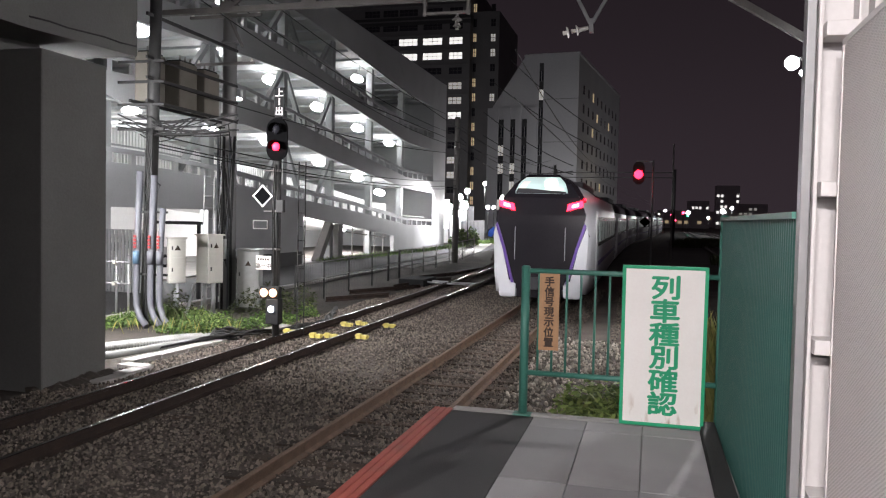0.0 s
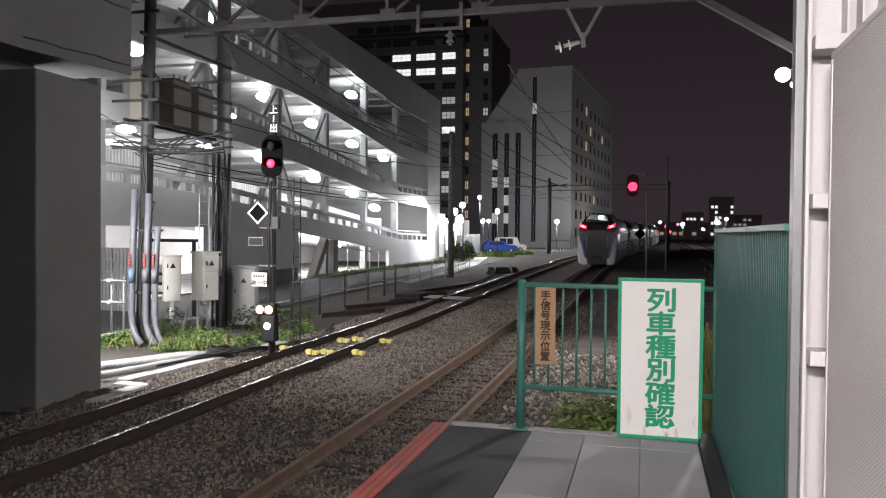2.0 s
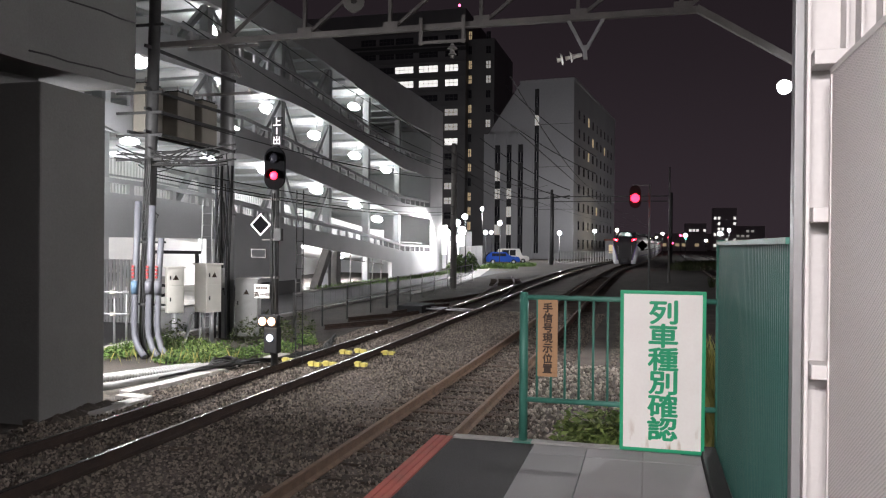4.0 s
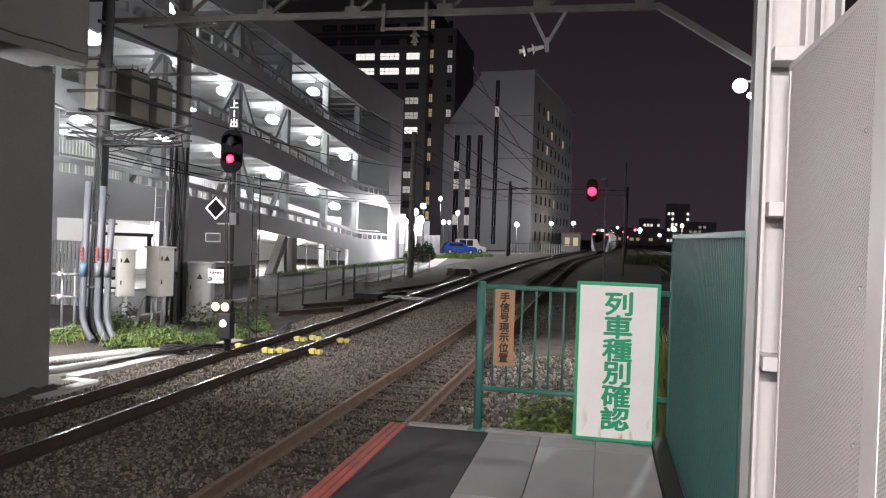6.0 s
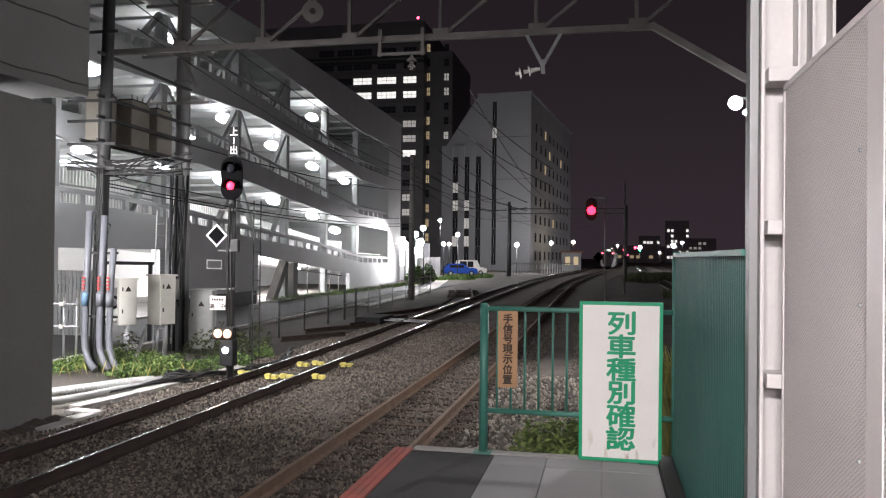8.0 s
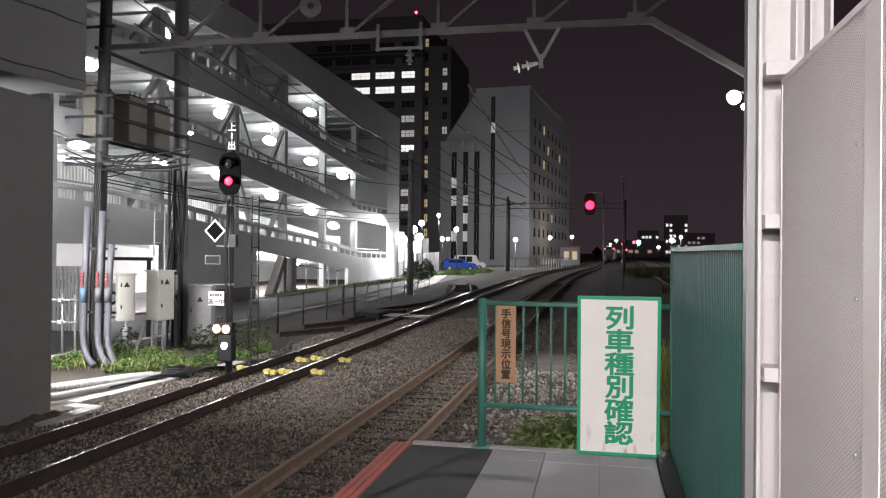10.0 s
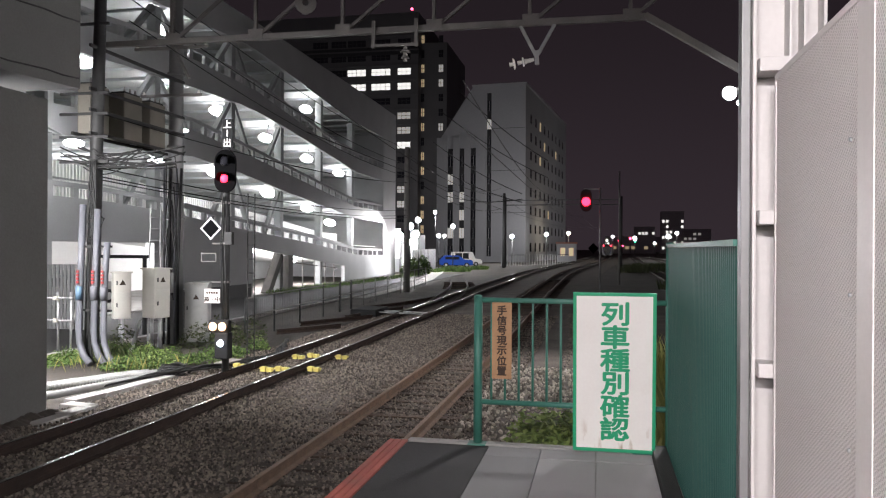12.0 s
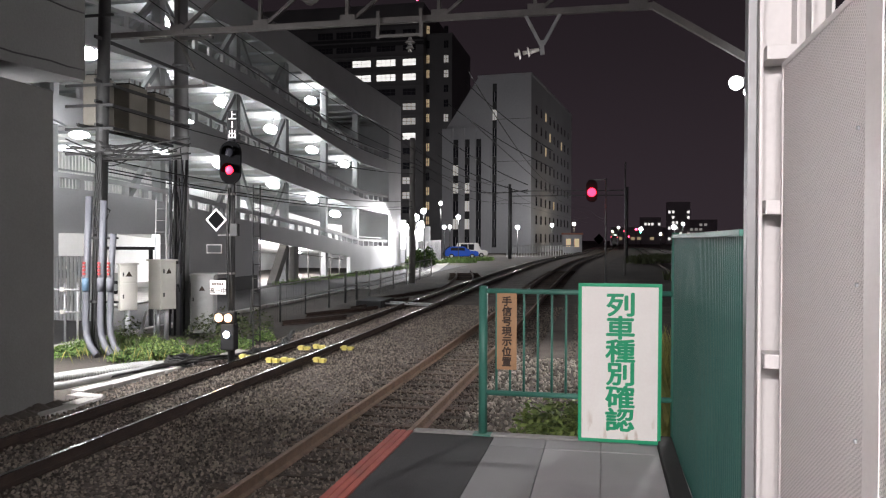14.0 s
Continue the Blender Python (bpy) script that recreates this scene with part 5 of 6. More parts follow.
car("blue hatchback parked beside the yard road", -17.6, 95, gz(95) - 0.22, 20, M_BLUECAR)
car("white van parked behind the blue car", -17.2, 100.5, gz(100) - 0.22, 10, M_SIGNW, True)
car("pale car parked in the lit ground floor", -21.5, 26.5, -0.12, 80, M_SIGNW)
car("grey car parked in the lit ground floor", -23.0, 30.5, -0.12, 85, M_BOXG)

# ---- service road, path and mesh fence ----
b = BM()
strip(b, [14, 20, 30, 40, 55, 72], lambda y: gz(y) - 0.3, lambda y: gz(y) - 0.19, -17.8, -12.6)
tagged(part("road", fixed(b), M_ROAD), "dark asphalt service road beside the parking house", "road", kind="structure")
b = BM()
rows_p = [(38, -12.3, -11.7), (48, -12.7, -11.9), (60, -13.9, -12.9), (75, -16.4, -15.2), (95, -20, -18.6)]
pa = [[b.verts.new((x, y, gz(y) - 0.18 + dz)) for x, dz in ((l, 0), (r, 0), (r, -0.1), (l, -0.1))] for y, l, r in rows_p]
for p, q in zip(pa, pa[1:]):
    for k in range(4):
        b.faces.new((p[k], p[(k + 1) % 4], q[(k + 1) % 4], q[k]))
tagged(part("path", fixed(b), M_CONCL), "pale concrete footpath in the lamp light", "path", kind="structure")
b = BM()
box(b, -12.75, -12.55, 14, 40, -0.3, -0.08, 0.01)
tagged(part("kerb", fixed(b), M_CONCL), "pale concrete kerb of the service road", "kerb", kind="structure")
mf = empty("mesh_fence", "low wire mesh fence with steel posts along the yard", "fence")
fpts = [(-9.9, 20.5), (-10.1, 23), (-10.25, 25.5), (-10.3, 28), (-10.4, 30.2), (-10.45, 31.8), (-10.5, 33.8), (-10.6, 36), (-10.8, 39), (-11.0, 42.5), (-11.3, 47), (-11.7, 52)]
for i, (x, y) in enumerate(fpts):
    b = BM()
    tube(b, [(x, y, gz(y) - 0.3), (x, y, gz(y) + 1.02)], 0.028 if i not in (4, 5) else 0.05, 8)
    part("post", b, M_POLE if i < 6 else M_CPOLE, mf)
for (xa, ya), (xb, yb) in zip(fpts, fpts[1:]):
    for z in (0.98, 0.45):
        b = BM()
        beam(b, (xa, ya, gz(ya) + z), (xb, yb, gz(yb) + z), 0.035, 0.035)
        part("rail", fixed(b), M_CPOLE, mf)
    b = BM()
    n = int((yb - ya) / 0.16)
    for k in range(n):
        u = (k + 0.5) / n
        x, y = xa + (xb - xa) * u, ya + (yb - ya) * u
        beam(b, (x, y, gz(y) - 0.2), (x, y, gz(y) + 0.98), 0.0045, 0.0045)
    tagged(part("mesh_panel", fixed(b), M_POLE, mf), kind="stuff")

pf = empty("panel_fence", "pale ribbed metal fence beside the lit path", "fence")
for k in range(34):
    u = k / 33
    o = part("fence_panel", fixed(box(BM(), -0.3, 0.3, -0.02, 0.02, -0.3, 2.1)), M_GALV, pf)
    o.matrix_basis = pose(-16.9 - 2.3 * u, 69.5 + 21 * u, gz(69.5 + 21 * u), 0, 0, 100 + (6 if k % 2 else -6))

# ---- siding with its turnout ----
sd = empty("siding_track", "dark rusty siding rails branching from the main track", "railway track", "tracks")
for s in (-1, 1):
    pth = []
    for k in range(15):
        y = 27 + 2.2 * k
        pth.append((smooth_x(L_TRACK, y) - 0.02 - 0.0042 * (y - 27) ** 2 * 0.9 + s * 0.566, y, gz(y) + 0.01))
    part("rail", rail_profile(BM(), pth, 1), [M_RAIL, M_RAIL], sd)
for k in range(6):
    o = new("sleeper", SLEEPER)
    o.parent = sd
    y = 48 + 1.5 * k
    o.matrix_basis = pose(smooth_x(L_TRACK, y) - 0.0038 * (y - 27) ** 2, y, gz(y) + 0.02, 0, 0, 12)
pb = empty("point_machine", "low dark point machine with rods beside the track", "point machine", m=pose(-8.6, 28.5, gz(28.5)))
b = BM()
box(b, -0.5, 0.5, -0.9, 0.9, -0.2, 0.12, 0.04)
part("case", fixed(b), M_BLACK, pb)
for y in (-0.4, 0.3):
    b = BM()
    tube(b, [(0.4, y, 0.0), (2.2, y, -0.05)], 0.03, 8)
    part("rod", b, M_GALV, pb)
for i, (x, y, n, rz) in enumerate(((-8.9, 26.5, 5.0, -10), (-9.3, 31.0, 4.5, -14), (-8.7, 33, 5.0, -8), (-9.6, 24.0, 3.5, -25), (-9.4, 21.6, 2.5, -30))):
    b = rail_profile(BM(), [(0, 0, 0.02), (0, n, 0.02)], 1)
    o = part("spare_rail", b, [M_RAIL, M_RAIL])
    o.matrix_world = pose(x, y, gz(y) - 0.02, 0, 0, rz)
    tagged(o, "rusty spare rail lying on the ground", "rail", "spare rails")

# ---- overhead wires ----
def wire(a, c, sag, r=0.012, label="dark overhead wire over the yard"):
    bb = BM()
    a, c = Vector(a), Vector(c)
    pts_ = [a.lerp(c, k / 14) + Vector((0, 0, -4 * sag * (k / 14) * (1 - k / 14))) for k in range(15)]
    tube(bb, pts_, r, 5)
    return tagged(part("overhead_wire", bb, M_CABLE), label, "wire", "overhead wires")


for tx in (R_TRACK, L_TRACK):
    for ya, yb in ((17, 56), (56, 95), (95, 150)):
        xa, xb = smooth_x(tx, ya), smooth_x(tx, yb)
        wire((xa, ya, 5.15 + gz(ya)), (xb, yb, 5.15 + gz(yb)), 0.0, 0.012)
        wire((xa, ya, 6.2 + gz(ya)), (xb, yb, 6.2 + gz(yb)), 0.7, 0.012)
for x, z in ((-11.2, 8.4), (-11.8, 9.6), (-10.8, 7.6)):
    wire((x + 0.3, 15.8, z), (x, 44, z - 1.0), 0.5, 0.014)
    wire((x, 44, z - 1.0), (x - 0.2, 95, z + 0.3), 1.3, 0.018)
for z0, z1 in ((4.05, 4.3), (3.98, 4.15), (4.25, 4.6), (5.5, 6.2)):
    wire((-11.2, 15.8, z0), (-11.0, 44, z1 + 0.1), 0.35, 0.016)
for (xa, za), (xb, zb) in (((-15.6, 20.35), (-6.0, 12.9)), ((-17.6, 17.95), (-6.0, 10.9)), ((-18.6, 14.6), (-9.0, 9.0)), ((-18.6, 12.0), (-9.0, 8.0)), ((-17, 8.4), (-9, 8.4))):
    wire((xa, 86, za), (xb, 92, zb), 0.5, 0.05)
# far gantry in front of the pale building
g2 = empty("catenary_gantry", "far dark gantry over the tracks", "gantry", "far gantries")
for x in (-11.5, 2.6):
    b = BM()
    tube(b, [(x, 96, 0), (x, 96, 8.9)], 0.16, 8)
    part("post", b, M_POLE, g2)
for z in (8.5, 7.9):
    b = BM()
    beam(b, (-11.5, 96, z), (2.6, 96, z), 0.12, 0.12)
    part("chord", fixed(b), M_POLE, g2)

# ---- far yard clutter ----
def far_lens(name, x, y, z, r, m_):
    s_ = empty("far_signal", "small distant railway signal", "signal", "far signals", m=pose(x, y, gz(y)))
    bb = BM()
    tube(bb, [(0, 0, -0.5), (0, 0, z)], 0.07, 6)
    part("mast", bb, M_POLE, s_)
    lens(s_, 0, -0.1, z, r, m_, name=name)
    return s_


for x, y, z, r, m_ in ((4.6, 190, 4.0, 0.25, M_REDF), (8.4, 220, 4.9, 0.35, M_REDF), (7.2, 250, 3.0, 0.3, M_REDF), (6.6, 240, 2.6, 0.2, M_REDF), (9.0, 205, 4.0, 0.25, M_GREENL), (1.6, 170, 3.8, 0.15, M_FARW)):
    far_lens("lens", x, y, z, r, m_)
rs = empty("glare_frontage", "low white frontage behind the path with panels glowing for lamp glare", "building", m=pose(-19.6, 77, gz(77)))
b = BM()
box(b, -3.2, 1.5, 0, 3, -0.4, 3.6)
part("wall", fixed(b), M_BLDG, rs)
# These panels glow to stand for lamp glare on the pale wall.
b = BM()
box(b, -2.6, -0.4, -0.15, 0.0, 1.2, 4.2, 0.02)
part("glare_panel", fixed(b), M_WIN, rs)
b = BM()
box(b, -0.2, 1.2, -0.1, 0.0, 0.2, 2.6)
part("glare_panel", fixed(b), M_WIN, rs)
hut = empty("yard_hut", "small pale hut with lit windows by the tracks", "hut", m=pose(-5.3, 134, gz(134)))
b = BM()
box(b, -1.8, 1.4, 0, 4, -0.4, 2.9)
part("wall", fixed(b), M_BLDG, hut)
b = BM()
box(b, -2.0, 1.6, -0.2, 4.2, 2.9, 3.15)
part("roof", fixed(b), M_BRICKR, hut)
for x in (-1.2, 0.2):
    b = BM()
    box(b, x, x + 0.8, -0.06, 0.02, 0.8, 2.2)
    part("window", fixed(b), M_WINW, hut)
yf = empty("yard_barrier", "pale slatted barrier along the yard edge", "fence")
for i in range(26):
    b = BM()
    x = -13.0 + 0.33 * i
    box(b, x, x + 0.12, 104 + 0.55 * i, 104.08 + 0.55 * i, 0.1, 1.35 + gz(104))
    part("slat", fixed(b), M_STEEL, yf)
b = BM()
beam(b, (-13, 104, 1.6), (-4.5, 118, 1.65), 0.1, 0.1)
part("rail", fixed(b), M_STEEL, yf)
RT2 = [(30, 5.4), (64, 5.5), (115, 6.2), (260, 9.5)]
for off in (0, 4.0):
    t3 = empty("railway_track", "far rusty track beyond the fence", "railway track", "tracks")
    for s in (-1, 1):
        part("rail", rail_profile(BM(), [(lerp(RT2, y) + off + s * 0.566, y, gz(y) - 0.02) for y in range(30, 262, 8)], 1), [M_RAIL, M_RAILTOP], t3)

# ---- plants ----
def leaves(name, label, spots, n, size, m_, tall, seed, blade=False):
    """Many small leaves scattered over spots (x, y, radius, ground height)."""
    rg = random.Random(seed)
    vs, fs = [], []
    tot = sum(r * r for _, _, r, _ in spots)
    for x, y, r, z in spots:
        for _ in range(int(n * r * r / tot)):
            a, d = rg.uniform(0, math.tau), r * math.sqrt(rg.random())
            h_ = tall * (1 - (d / r) ** 2 * 0.7) * rg.random() ** 0.8
            cx, cy = x + d * math.cos(a), y + d * math.sin(a)
            k = len(vs)
            if blade:
                ln, tw = tall * rg.uniform(0.5, 1.1), rg.uniform(0, math.tau)
                lx, ly = rg.uniform(-0.4, 0.4) * ln, rg.uniform(-0.4, 0.4) * ln
                wx, wy = size * math.cos(tw), size * math.sin(tw)
                vs += [(cx - wx, cy - wy, z), (cx + wx, cy + wy, z), (cx + wx * 0.7 + lx * 0.4, cy + wy * 0.7 + ly * 0.4, z + ln * 0.6), (cx + lx, cy + ly, z + ln)]
            else:
                s_ = size * rg.uniform(0.5, 1.3)
                u = Vector((rg.gauss(0, 1), rg.gauss(0, 1), rg.gauss(0, 0.5))).normalized() * s_
                w = u.cross(Vector((rg.gauss(0, 0.6), rg.gauss(0, 0.6), 1))).normalized() * s_ * 0.5
                c = Vector((cx, cy, z + h_))
                vs += [tuple(c - u), tuple(c + w), tuple(c + u), tuple(c - w)]
            fs.append((k, k + 1, k + 2, k + 3))
    me = bpy.data.meshes.new(name)
    me.from_pydata(vs, [], fs)
    me.materials.append(m_)
    return tagged(new(name, me), label, "plants", kind="stuff")


rg0 = random.Random(11)
spots = [(rg0.uniform(-12.2, -8.9), rg0.uniform(14.8, 17.6), rg0.uniform(0.18, 0.55), -0.2) for _ in range(38)]
spots += [(rg0.uniform(-8.9, -8.2), rg0.uniform(16.0, 19), rg0.uniform(0.15, 0.3), -0.2) for _ in range(8)]
spots += [(-12.4 + 0.4 * i, 14.4 + rg0.uniform(-0.2, 0.4), 0.3, -0.22) for i in range(5)]
spots = [q for q in spots if not (abs(q[0] + 10.95) < 0.75 and q[1] < 15.75)]
leaves("weeds", "bright green creeping weeds around the cabinets", spots, 15000, 0.038, M_LEAF, 0.26, 1)
leaves("pale_weeds", "pale yellow-green shoots among the weeds", spots[::3], 2600, 0.03, M_LEAFB, 0.4, 12)
leaves("weed_stalks", "thin grey-green stalks standing in the weeds", [(-10.3, 15.1, 0.5, -0.2), (-9.7, 15.3, 0.5, -0.2), (-10.9, 16.3, 0.6, -0.2), (-9.2, 16.2, 0.4, -0.2)], 70, 0.004, M_LEAFD, 0.5, 13, True)
leaves("tall_weeds", "taller dark green weeds beside the masts", [(-10.2, 18.6, 0.6, -0.2), (-9.3, 18.3, 0.5, -0.2), (-11.6, 17.2, 0.5, -0.2), (-10.7, 20.4, 0.7, -0.2), (-9.6, 20.3, 0.5, -0.2)], 2200, 0.05, M_LEAFD, 0.75, 2)
leaves("dry_grass", "dry grass tufts between the weeds", [(-10.0, 15.0, 0.6, -0.2), (-9.5, 14.6, 0.5, -0.2), (-11.0, 14.6, 0.5, -0.2), (-8.9, 15.4, 0.4, -0.2)], 50, 0.004, M_DRY, 0.35, 3, True)
leaves("fence_weeds", "green weeds growing behind the platform fence", [(-0.5, 7.2, 0.24, 0.38), (-0.3, 7.05, 0.25, 0.42), (-0.68, 7.3, 0.18, 0.36), (-0.12, 7.1, 0.22, 0.4), (-0.4, 6.9, 0.24, 0.4), (-0.2, 7.35, 0.25, 0.36)], 4200, 0.042, M_LEAFB, 0.62, 4)
leaves("fence_grass", "yellow-green grass behind the platform fence", [(0.6, 7.5, 0.2, 0.3), (0.66, 8.2, 0.28, 0.2), (0.74, 9.1, 0.32, 0.1), (0.82, 10.2, 0.4, 0.1)], 2600, 0.009, M_DRYG, 1.15, 5, True)
leaves("verge_grass", "short grass strip along the parking house wall", [(-17.3 + 0.05 * i, 40 + 1.1 * i, 0.7, -0.15 + gz(40 + 1.1 * i)) for i in range(26)], 3000, 0.014, M_LEAF, 0.26, 6, True)
leaves("bush", "dark bush at the corner of the parking house", [(-16.8, 68.5, 1.0, 0.0), (-16.0, 70, 0.8, 0.1)], 1600, 0.16, M_LEAF, 1.8, 7)
leaves("yard_grass", "rough grass in the dark part of the yard", [(rg0.uniform(3, 11), rg0.uniform(45, 110), rg0.uniform(0.8, 1.8), 0.1) for _ in range(24)], 3500, 0.03, M_LEAFD, 0.7, 8, True)
leaves("yard_grass", "rough grass beside the far path", [(rg0.uniform(-17, -13), rg0.uniform(76, 92), rg0.uniform(0.5, 1.2), 0.0) for _ in range(16)], 2500, 0.03, M_LEAF, 0.5, 9, True)


# ---- ballast stones ----
def stones(name, label, n, area, size, seed, m_=M_STONE):
    rg = random.Random(seed)
    bb = bmesh.new()
    bmesh.ops.create_icosphere(bb, subdivisions=1, radius=1.0)
    base_v = [v.co.copy() for v in bb.verts]
    base_f = [[v.index for v in f.verts] for f in bb.faces]
    bb.free()
    # low-poly crushed shapes
    base_v, base_f = base_v[:12], [(0, 1, 2), (1, 0, 5), (0, 2, 3), (0, 3, 4), (0, 4, 5), (1, 5, 10), (2, 1, 6), (3, 2, 7), (4, 3, 8), (5, 4, 9), (1, 10, 6), (2, 6, 7), (3, 7, 8), (4, 8, 9), (5, 9, 10), (6, 10, 11), (7, 6, 11), (8, 7, 11), (9, 8, 11), (10, 9, 11)]
    vs, fs = [], []
    for _ in range(n):
        x, y, z = area(rg)
        s_ = size * rg.uniform(0.55, 1.35)
        e = Euler((rg.uniform(0, 6.3), rg.uniform(0, 6.3), rg.uniform(0, 6.3))).to_matrix()
        sc = Vector((s_ * rg.uniform(0.7, 1.3), s_ * rg.uniform(0.6, 1.1), s_ * rg.uniform(0.5, 0.9)))
        k = len(vs)
        for v in base_v:
            j = rg.uniform(0.75, 1.2)
            q_ = e @ Vector((v.x * sc.x * j, v.y * sc.y * j, v.z * sc.z * j))
            vs.append((x + q_.x, y + q_.y, z + q_.z))
        fs += [(a + k, b_ + k, c + k) for a, b_, c in base_f]
    me = bpy.data.meshes.new(name)
    me.from_pydata(vs, [], fs)
    me.materials.append(m_)
    return tagged(new(name, me), label, "ballast", kind="stuff")


def near_bed(rg):
    y = 3.5 + 26 * rg.random() ** 1.5
    x = rg.uniform(-8.4, -0.6 if y > 6.2 else -1.6)
    z = rg.uniform(-0.185, -0.15) if abs(x + 2.98) < 1.15 else -0.165 + 0.02 * math.sin(x * 1.7 + y)
    if y > 6 and x > -1.6:
        z = -0.14 + 0.12 * min(1, (x + 1.6))
    return x, y, z + gz(y)


stones("ballast_stones", "crushed brown-grey ballast stones between the tracks", 92000, near_bed, 0.0215, 21)
stones("ballast_stones", "crushed ballast stones behind the platform fence, coloured pale for lamp light", 5000, lambda rg: (rg.uniform(-1.9, 1.6), rg.uniform(6.05, 16), -0.02 + rg.uniform(-0.03, 0.05)), 0.034, 22, M_STONE_LIT)
b = BM()
strip(b, [6.0, 8, 12, 18, 30], lambda y: -0.3, lambda y: -0.03, -1.45, 3.0)
tagged(part("ballast_shoulder", fixed(b), M_BALLAST), "pale ballast shoulder beyond the platform end", "ballast", kind="structure")


# Lights of the two added, hidden lamps that brighten tower and pale block.
lamp("POINT", "street_lamp_light", pose(-34, 160, 9), 4500, COOL, 0.5)
lamp("POINT", "street_lamp_light", pose(-55, 150, 14), 6000, COOL, 0.5)

# ---- train ----
M_TWHITE = mat("train_white_paint", (0.75, 0.75, 0.78), (0.68, 0.68, 0.72), 0.3, 0, 0.5, 20, 0.02)
M_TVIOLET = mat("train_violet_paint", (0.16, 0.09, 0.36), (0.13, 0.07, 0.30), 0.3, 0, 0.6, 20, 0.02)
M_TBLACK = mat("train_black_mask", (0.02, 0.018, 0.022), (0.014, 0.012, 0.016), 0.22, 0, 0.8, 20, 0.02, spec=0.5)
M_TGREY = mat("train_underframe", (0.06, 0.06, 0.065), (0.035, 0.035, 0.04), 0.7, 0, 2, 20, 0.1)
M_TAIL = glow("tail_lamp_glow", (1.0, 0.015, 0.045), 9)
M_TAILC = glow("tail_lamp_core_glow", (1.0, 0.55, 0.62), 4)
M_CAB = glow("cab_light_glow", (0.93, 1.0, 0.97), 5)
M_CABIN = glow("cabin_glow", (0.75, 0.95, 0.92), 0.07)
M_TWIN = glow("saloon_window_glow", (0.75, 0.85, 0.8), 0.035)
SIDE = [(1.38, 0.35), (1.46, 1.0), (1.46, 2.2), (1.40, 2.9), (1.22, 3.35), (0.85, 3.58), (0.0, 3.68)]


def shell(bm_, secs, mi_of):
    """Body sections along y: (y, width factor, lift, height factor, taper of the roof)."""
    rings = []
    for y, w, z0, h_, tp_ in secs:
        half = [(x * w * (1 - tp_ * max(0.0, z - 2.2) / 1.4), z0 + (z - 0.35) * h_) for x, z in SIDE]
        pts = half + [(-x, z) for x, z in half[-2::-1]]
        rings.append([bm_.verts.new((x, y, z)) for x, z in pts])
    n = len(rings[0])
    for p, q in zip(rings, rings[1:]):
        for k in range(n):
            f = bm_.faces.new((p[k], p[(k + 1) % n], q[(k + 1) % n], q[k]))
            f.smooth = k != n - 1
            f.material_index = mi_of(k, n, p[0].co.y)
    bm_.faces.new(rings[0]).material_index = 2
    bm_.faces.new(rings[-1][::-1]).material_index = 0
    return fixed(bm_)


train = empty("express_train", "white and violet express train with black cab and red tail lamps", "train")
CAR = 20.0
CARS = []
for c in range(7):
    if c == 0:
        secs = [(0.0, 0.82, 0.45, 0.74, 0.1), (0.08, 0.90, 0.38, 0.79, 0.2), (0.3, 0.95, 0.32, 0.91, 0.3), (0.6, 0.97, 0.3, 1.0, 0.35), (1.0, 0.98, 0.3, 1.045, 0.36), (2.0, 1, 0.3, 1.07, 0.34), (4.2, 1, 0.3, 1.05, 0.2), (6.0, 1, 0.3, 1, 0.04), (CAR - 0.3, 1, 0.3, 1, 0)]
    else:
        secs = [(0.3, 1, 0.3, 1, 0), (CAR - 0.3, 1, 0.3, 1, 0)]
    body = part("car_body", shell(BM(), secs, lambda k, n, y: (2 if (3 <= k <= 8 and y < 1.9 or 2 <= k <= 9 and y < 0.25) else 1 if 4 <= k <= 7 else 0)), [M_TWHITE, M_TGREY, M_TBLACK], train)
    CARS.append(body)
    for s in (-1, 1):
        b = BM()
        box(b, s * 1.452 - 0.02, s * 1.452 + 0.02, 2.6, CAR - 0.4, 0.98, 1.12)
        part("violet_stripe", fixed(b), M_TVIOLET, body)
        b = BM()
        box(b, s * 1.45 - 0.018, s * 1.45 + 0.018, 3.3, CAR - 0.6, 1.62, 2.58)
        part("window_band", fixed(b), M_TBLACK, body, "glossy black window band")
        for i in range(7):
            b = BM()
            box(b, s * 1.45 - 0.022, s * 1.45 + 0.022, 3.6 + 2.15 * i, 5.3 + 2.15 * i, 1.75, 2.45)
            part("window", fixed(b), M_TWIN, body)
        b = BM()
        box(b, s * 1.45 - 0.025, s * 1.45 + 0.025, 2.3, 3.2, 0.6, 2.75)
        part("door", fixed(b), M_TWHITE, body)
    b = BM()
    box(b, -1.15, 1.15, 1.0, CAR - 1, 0.22, 0.62)
    part("underframe", fixed(b), M_TGREY, body)
    for y in (3, 16.8):
        b = BM()
        for yy in (-1.0, 1.0):
            for s in (-0.566, 0.566):
                bmesh.ops.create_cone(b, cap_ends=True, segments=16, radius1=0.42, radius2=0.42, depth=0.12, matrix=Matrix.Translation((s, y + yy, 0.42)) @ Matrix.Rotation(radians(90), 4, "Y"))
        part("wheelset", b, M_TGREY, body)
    b = BM()
    box(b, -0.75, 0.75, 6, 12, 3.55, 3.85, 0.08)
    part("roof_unit", fixed(b), M_TGREY, body)


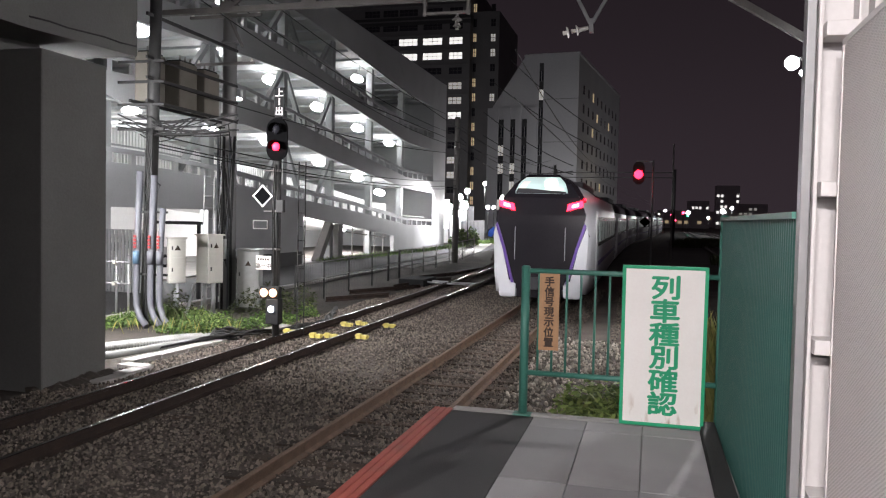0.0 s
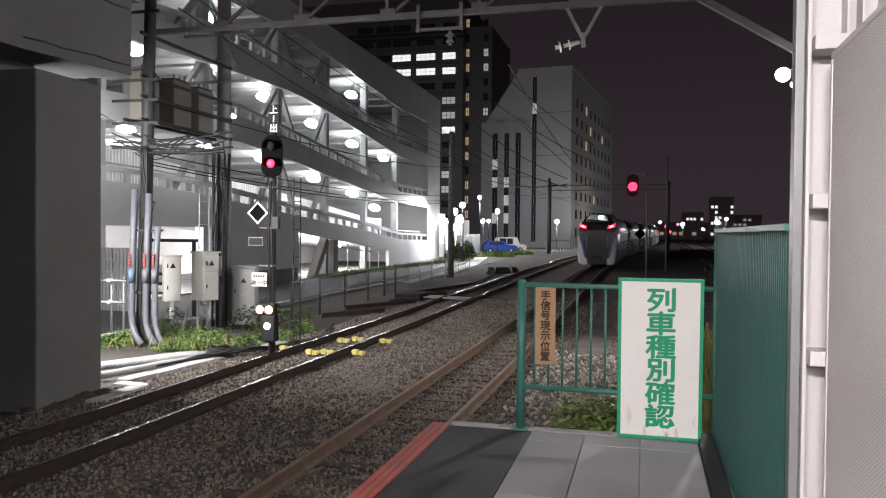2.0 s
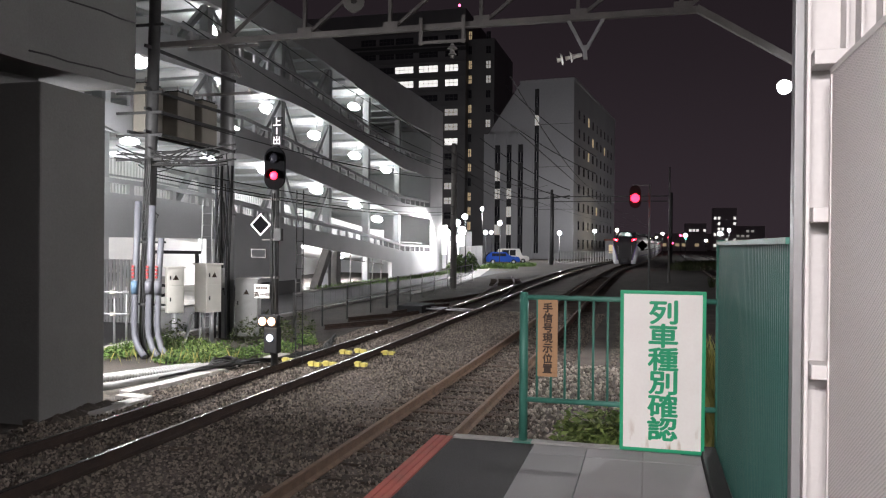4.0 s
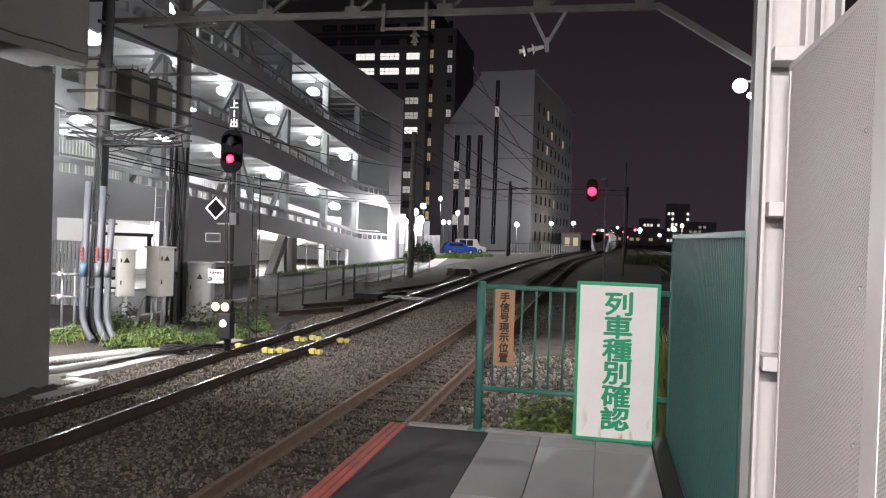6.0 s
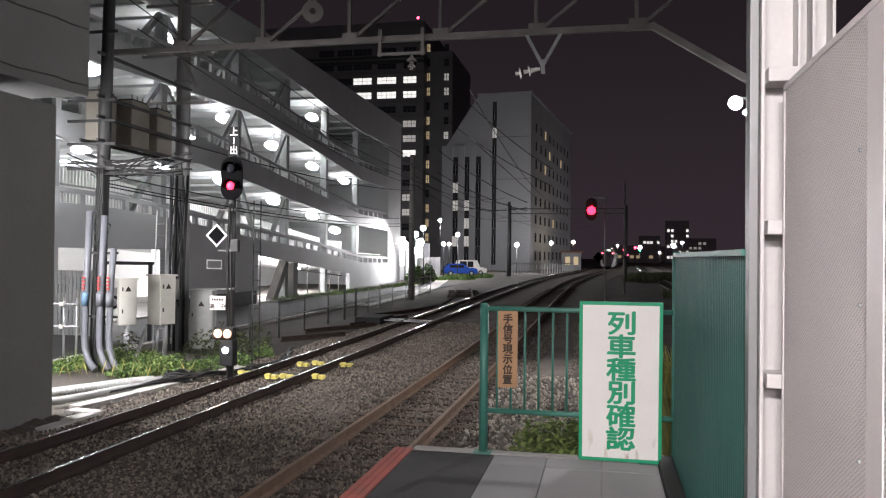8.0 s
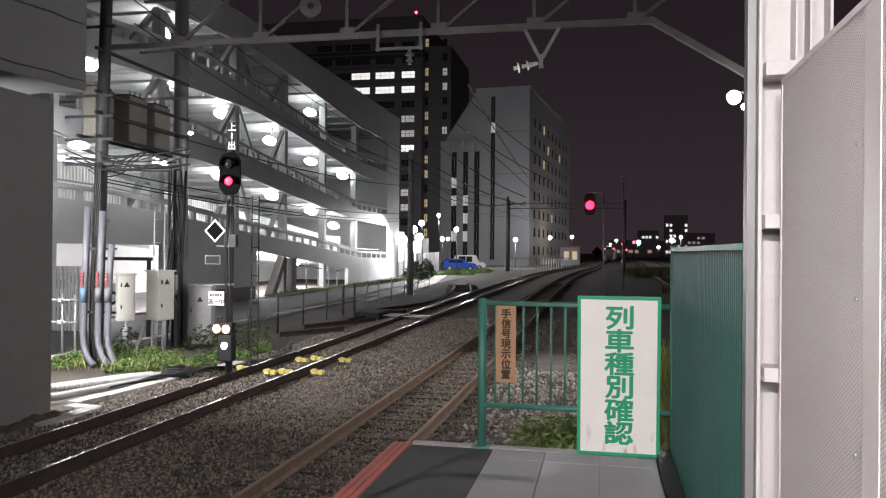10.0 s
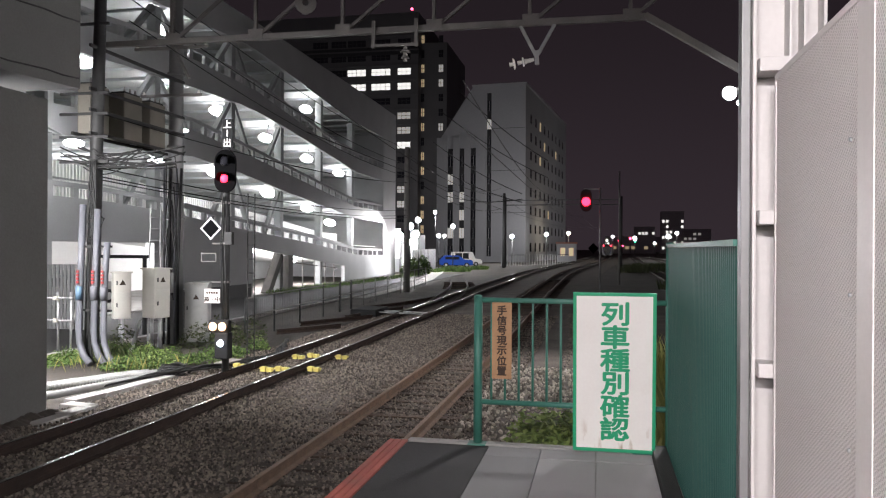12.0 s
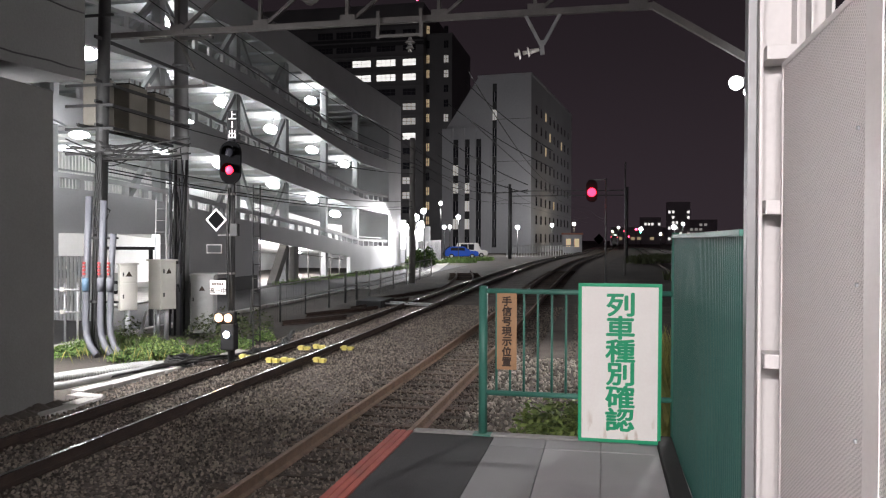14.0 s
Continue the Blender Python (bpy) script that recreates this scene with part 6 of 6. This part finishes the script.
def face(pts, y, t=0.02, yb=None):
    """A panel in the cab end, given as (x, z, y offset)."""
    bb = BM()
    f0 = [bb.verts.new((x, y + o, z)) for x, z, o in pts]
    f1 = [bb.verts.new((x, y + o + t, z)) for x, z, o in pts]
    bb.faces.new(f0), bb.faces.new(f1[::-1])
    for k in range(len(pts)):
        bb.faces.new((f0[k], f0[(k + 1) % len(pts)], f1[(k + 1) % len(pts)], f1[k]))
    return fixed(bb)


MASK = [(0.6, 0.72, 0.0), (1.6, 0.98, 0.0), (2.35, 1.24, 0.01), (2.6, 1.28, 0.02), (3.1, 1.1, 0.08), (3.5, 0.82, 0.3), (3.80, 0.45, 0.62)]


def nose_y(z):
    return lerp([(z_, o) for z_, w, o in MASK], z)


def rows_panel(rows_, y, t=0.02):
    """A panel that follows the nose, from rows of (z, left, right)."""
    bb = BM()
    rr = [[bb.verts.new((x, y + nose_y(z) + dy, z)) for x, dy in ((l, 0), (r, 0), (r, t), (l, t))] for z, l, r in rows_]
    for p, q in zip(rr, rr[1:]):
        for k in range(4):
            bb.faces.new((p[k], p[(k + 1) % 4], q[(k + 1) % 4], q[k]))
    bb.faces.new(rr[0][::-1]), bb.faces.new(rr[-1])
    return fixed(bb)


part("cab_mask", rows_panel([(z, -w, w) for z, w, o in MASK], -0.06, 0.25), M_TBLACK, train, "glossy black cab mask")
# Light inside the cab is put in as glowing shapes on the pane.
part("windscreen", rows_panel([(3.22, -0.76, 0.74), (3.3, -0.76, 0.74), (3.5, -0.69, 0.67), (3.62, -0.6, 0.58), (3.71, -0.5, 0.48)], -0.08, 0.02), M_CABIN, train, "lit cab windscreen")
part("cab_ceiling_lamp", rows_panel([(3.42, 0.14, 0.3), (3.47, 0.06, 0.42), (3.58, 0.06, 0.42), (3.64, 0.16, 0.34)], -0.095, 0.01), M_CAB, train)
part("cab_side_glow", rows_panel([(3.36, -0.68, -0.5), (3.5, -0.62, -0.42), (3.58, -0.56, -0.34)], -0.088, 0.006), M_WIND, train)
part("cab_light_strip", rows_panel([(3.33, 0.1, 0.62), (3.38, 0.12, 0.6)], -0.094, 0.006), M_WIN, train)
part("cab_desk", rows_panel([(3.225, -0.75, 0.73), (3.28, -0.74, 0.68), (3.33, -0.72, 0.0), (3.37, -0.7, -0.4)], -0.09, 0.01), M_TGREY, train)
for s in (-1, 1):
    part("tail_lamp", face([(s * 0.74, 2.72, 0.0), (s * 1.2, 2.84, 0.02), (s * 1.2, 3.03, 0.05), (s * 0.78, 2.92, 0.02)], -0.085, 0.03), M_TAIL, train)
    part("tail_lamp_core", face([(s * 0.88, 2.81, 0.0), (s * 1.08, 2.86, 0.02), (s * 1.08, 2.95, 0.03), (s * 0.9, 2.90, 0.02)], -0.092, 0.01), M_TAILC, train)
    part("side_lamp", face([(s * 1.17, 3.05, 0.6), (s * 1.23, 3.05, 0.65), (s * 1.23, 3.1, 0.65), (s * 1.17, 3.1, 0.6)], -0.03, 0.03), M_TAIL, train)
    part("violet_pillar", face([(s * 0.74, 0.62, 0), (s * 0.82, 0.62, 0), (s * 1.08, 1.6, 0.0), (s * 1.31, 2.3, 0.02), (s * 1.25, 2.38, 0.02), (s * 1.0, 1.6, 0.0)], -0.066, 0.1), M_TVIOLET, train)
    part("white_pillar", face([(s * 0.83, 0.45, 0), (s * 1.16, 0.4, 0.02), (s * 1.33, 1.2, 0.06), (s * 1.37, 2.0, 0.08), (s * 1.33, 2.3, 0.04), (s * 1.09, 1.6, 0.0)], -0.06, 0.12), M_TWHITE, train)
    part("cab_handrail", tube(BM(), [(s * 0.72, -0.09, 1.3), (s * 0.72, -0.11, 1.4), (s * 0.72, -0.11, 2.15), (s * 0.72, -0.09, 2.25)], 0.012, 8), M_GALV, train)
for x0, x1 in ((-1.2, -0.66), (0.66, 1.2)):
    b = BM()
    box(b, x0, x1, -0.05, 0.5, 0.18, 0.72, 0.14)
    part("skirt", fixed(b), M_TWHITE, train)
b = BM()
box(b, -0.658, 0.658, -0.06, 0.45, 0.2, 0.74, 0.04)
part("skirt_centre", fixed(b), M_TBLACK, train, "dark centre of the skirt")
b = BM()
box(b, -0.35, 0.35, -0.25, 0.1, 0.45, 0.8, 0.05)
part("coupler_cover", fixed(b), M_TGREY, train)
part("gangway_door", face([(-0.52, 0.95, 0), (0.52, 0.95, 0), (0.52, 2.38, 0), (-0.52, 2.38, 0)], -0.085, 0.03), M_TBLACK, train)


def rail_pose(y):
    """A car standing on the track, its rear at y."""
    x = smooth_x(R_TRACK, y) - 0.05
    dx = smooth_x(R_TRACK, y + CAR) - 0.05 - x
    return pose(x, y, gz(y), math.degrees(math.atan2(gz(y + CAR) - gz(y), CAR)), 0, -math.degrees(math.atan2(dx, CAR)))


def motions():
    run = [(0.0, 22.3), (0.5, 30.6), (1.0, 38.9), (1.5, 47.1), (2.0, 55.3), (2.5, 63.4), (3.5, 80.0), (5.0, 106.0), (6.5, 131.5), (7.5, 148.0), (10.0, 188), (14.0, 252.0)]
    rows, bends = [], [[] for _ in CARS]
    for t, y in run:
        lead = rail_pose(y)
        rows.append((t, lead))
        for c, seen in enumerate(bends):
            seen.append((t, lead.inverted() @ rail_pose(y + CAR * c)))
    walk(train, rows)
    for body_, seen in zip(CARS, bends):
        walk(body_, seen)


motions()
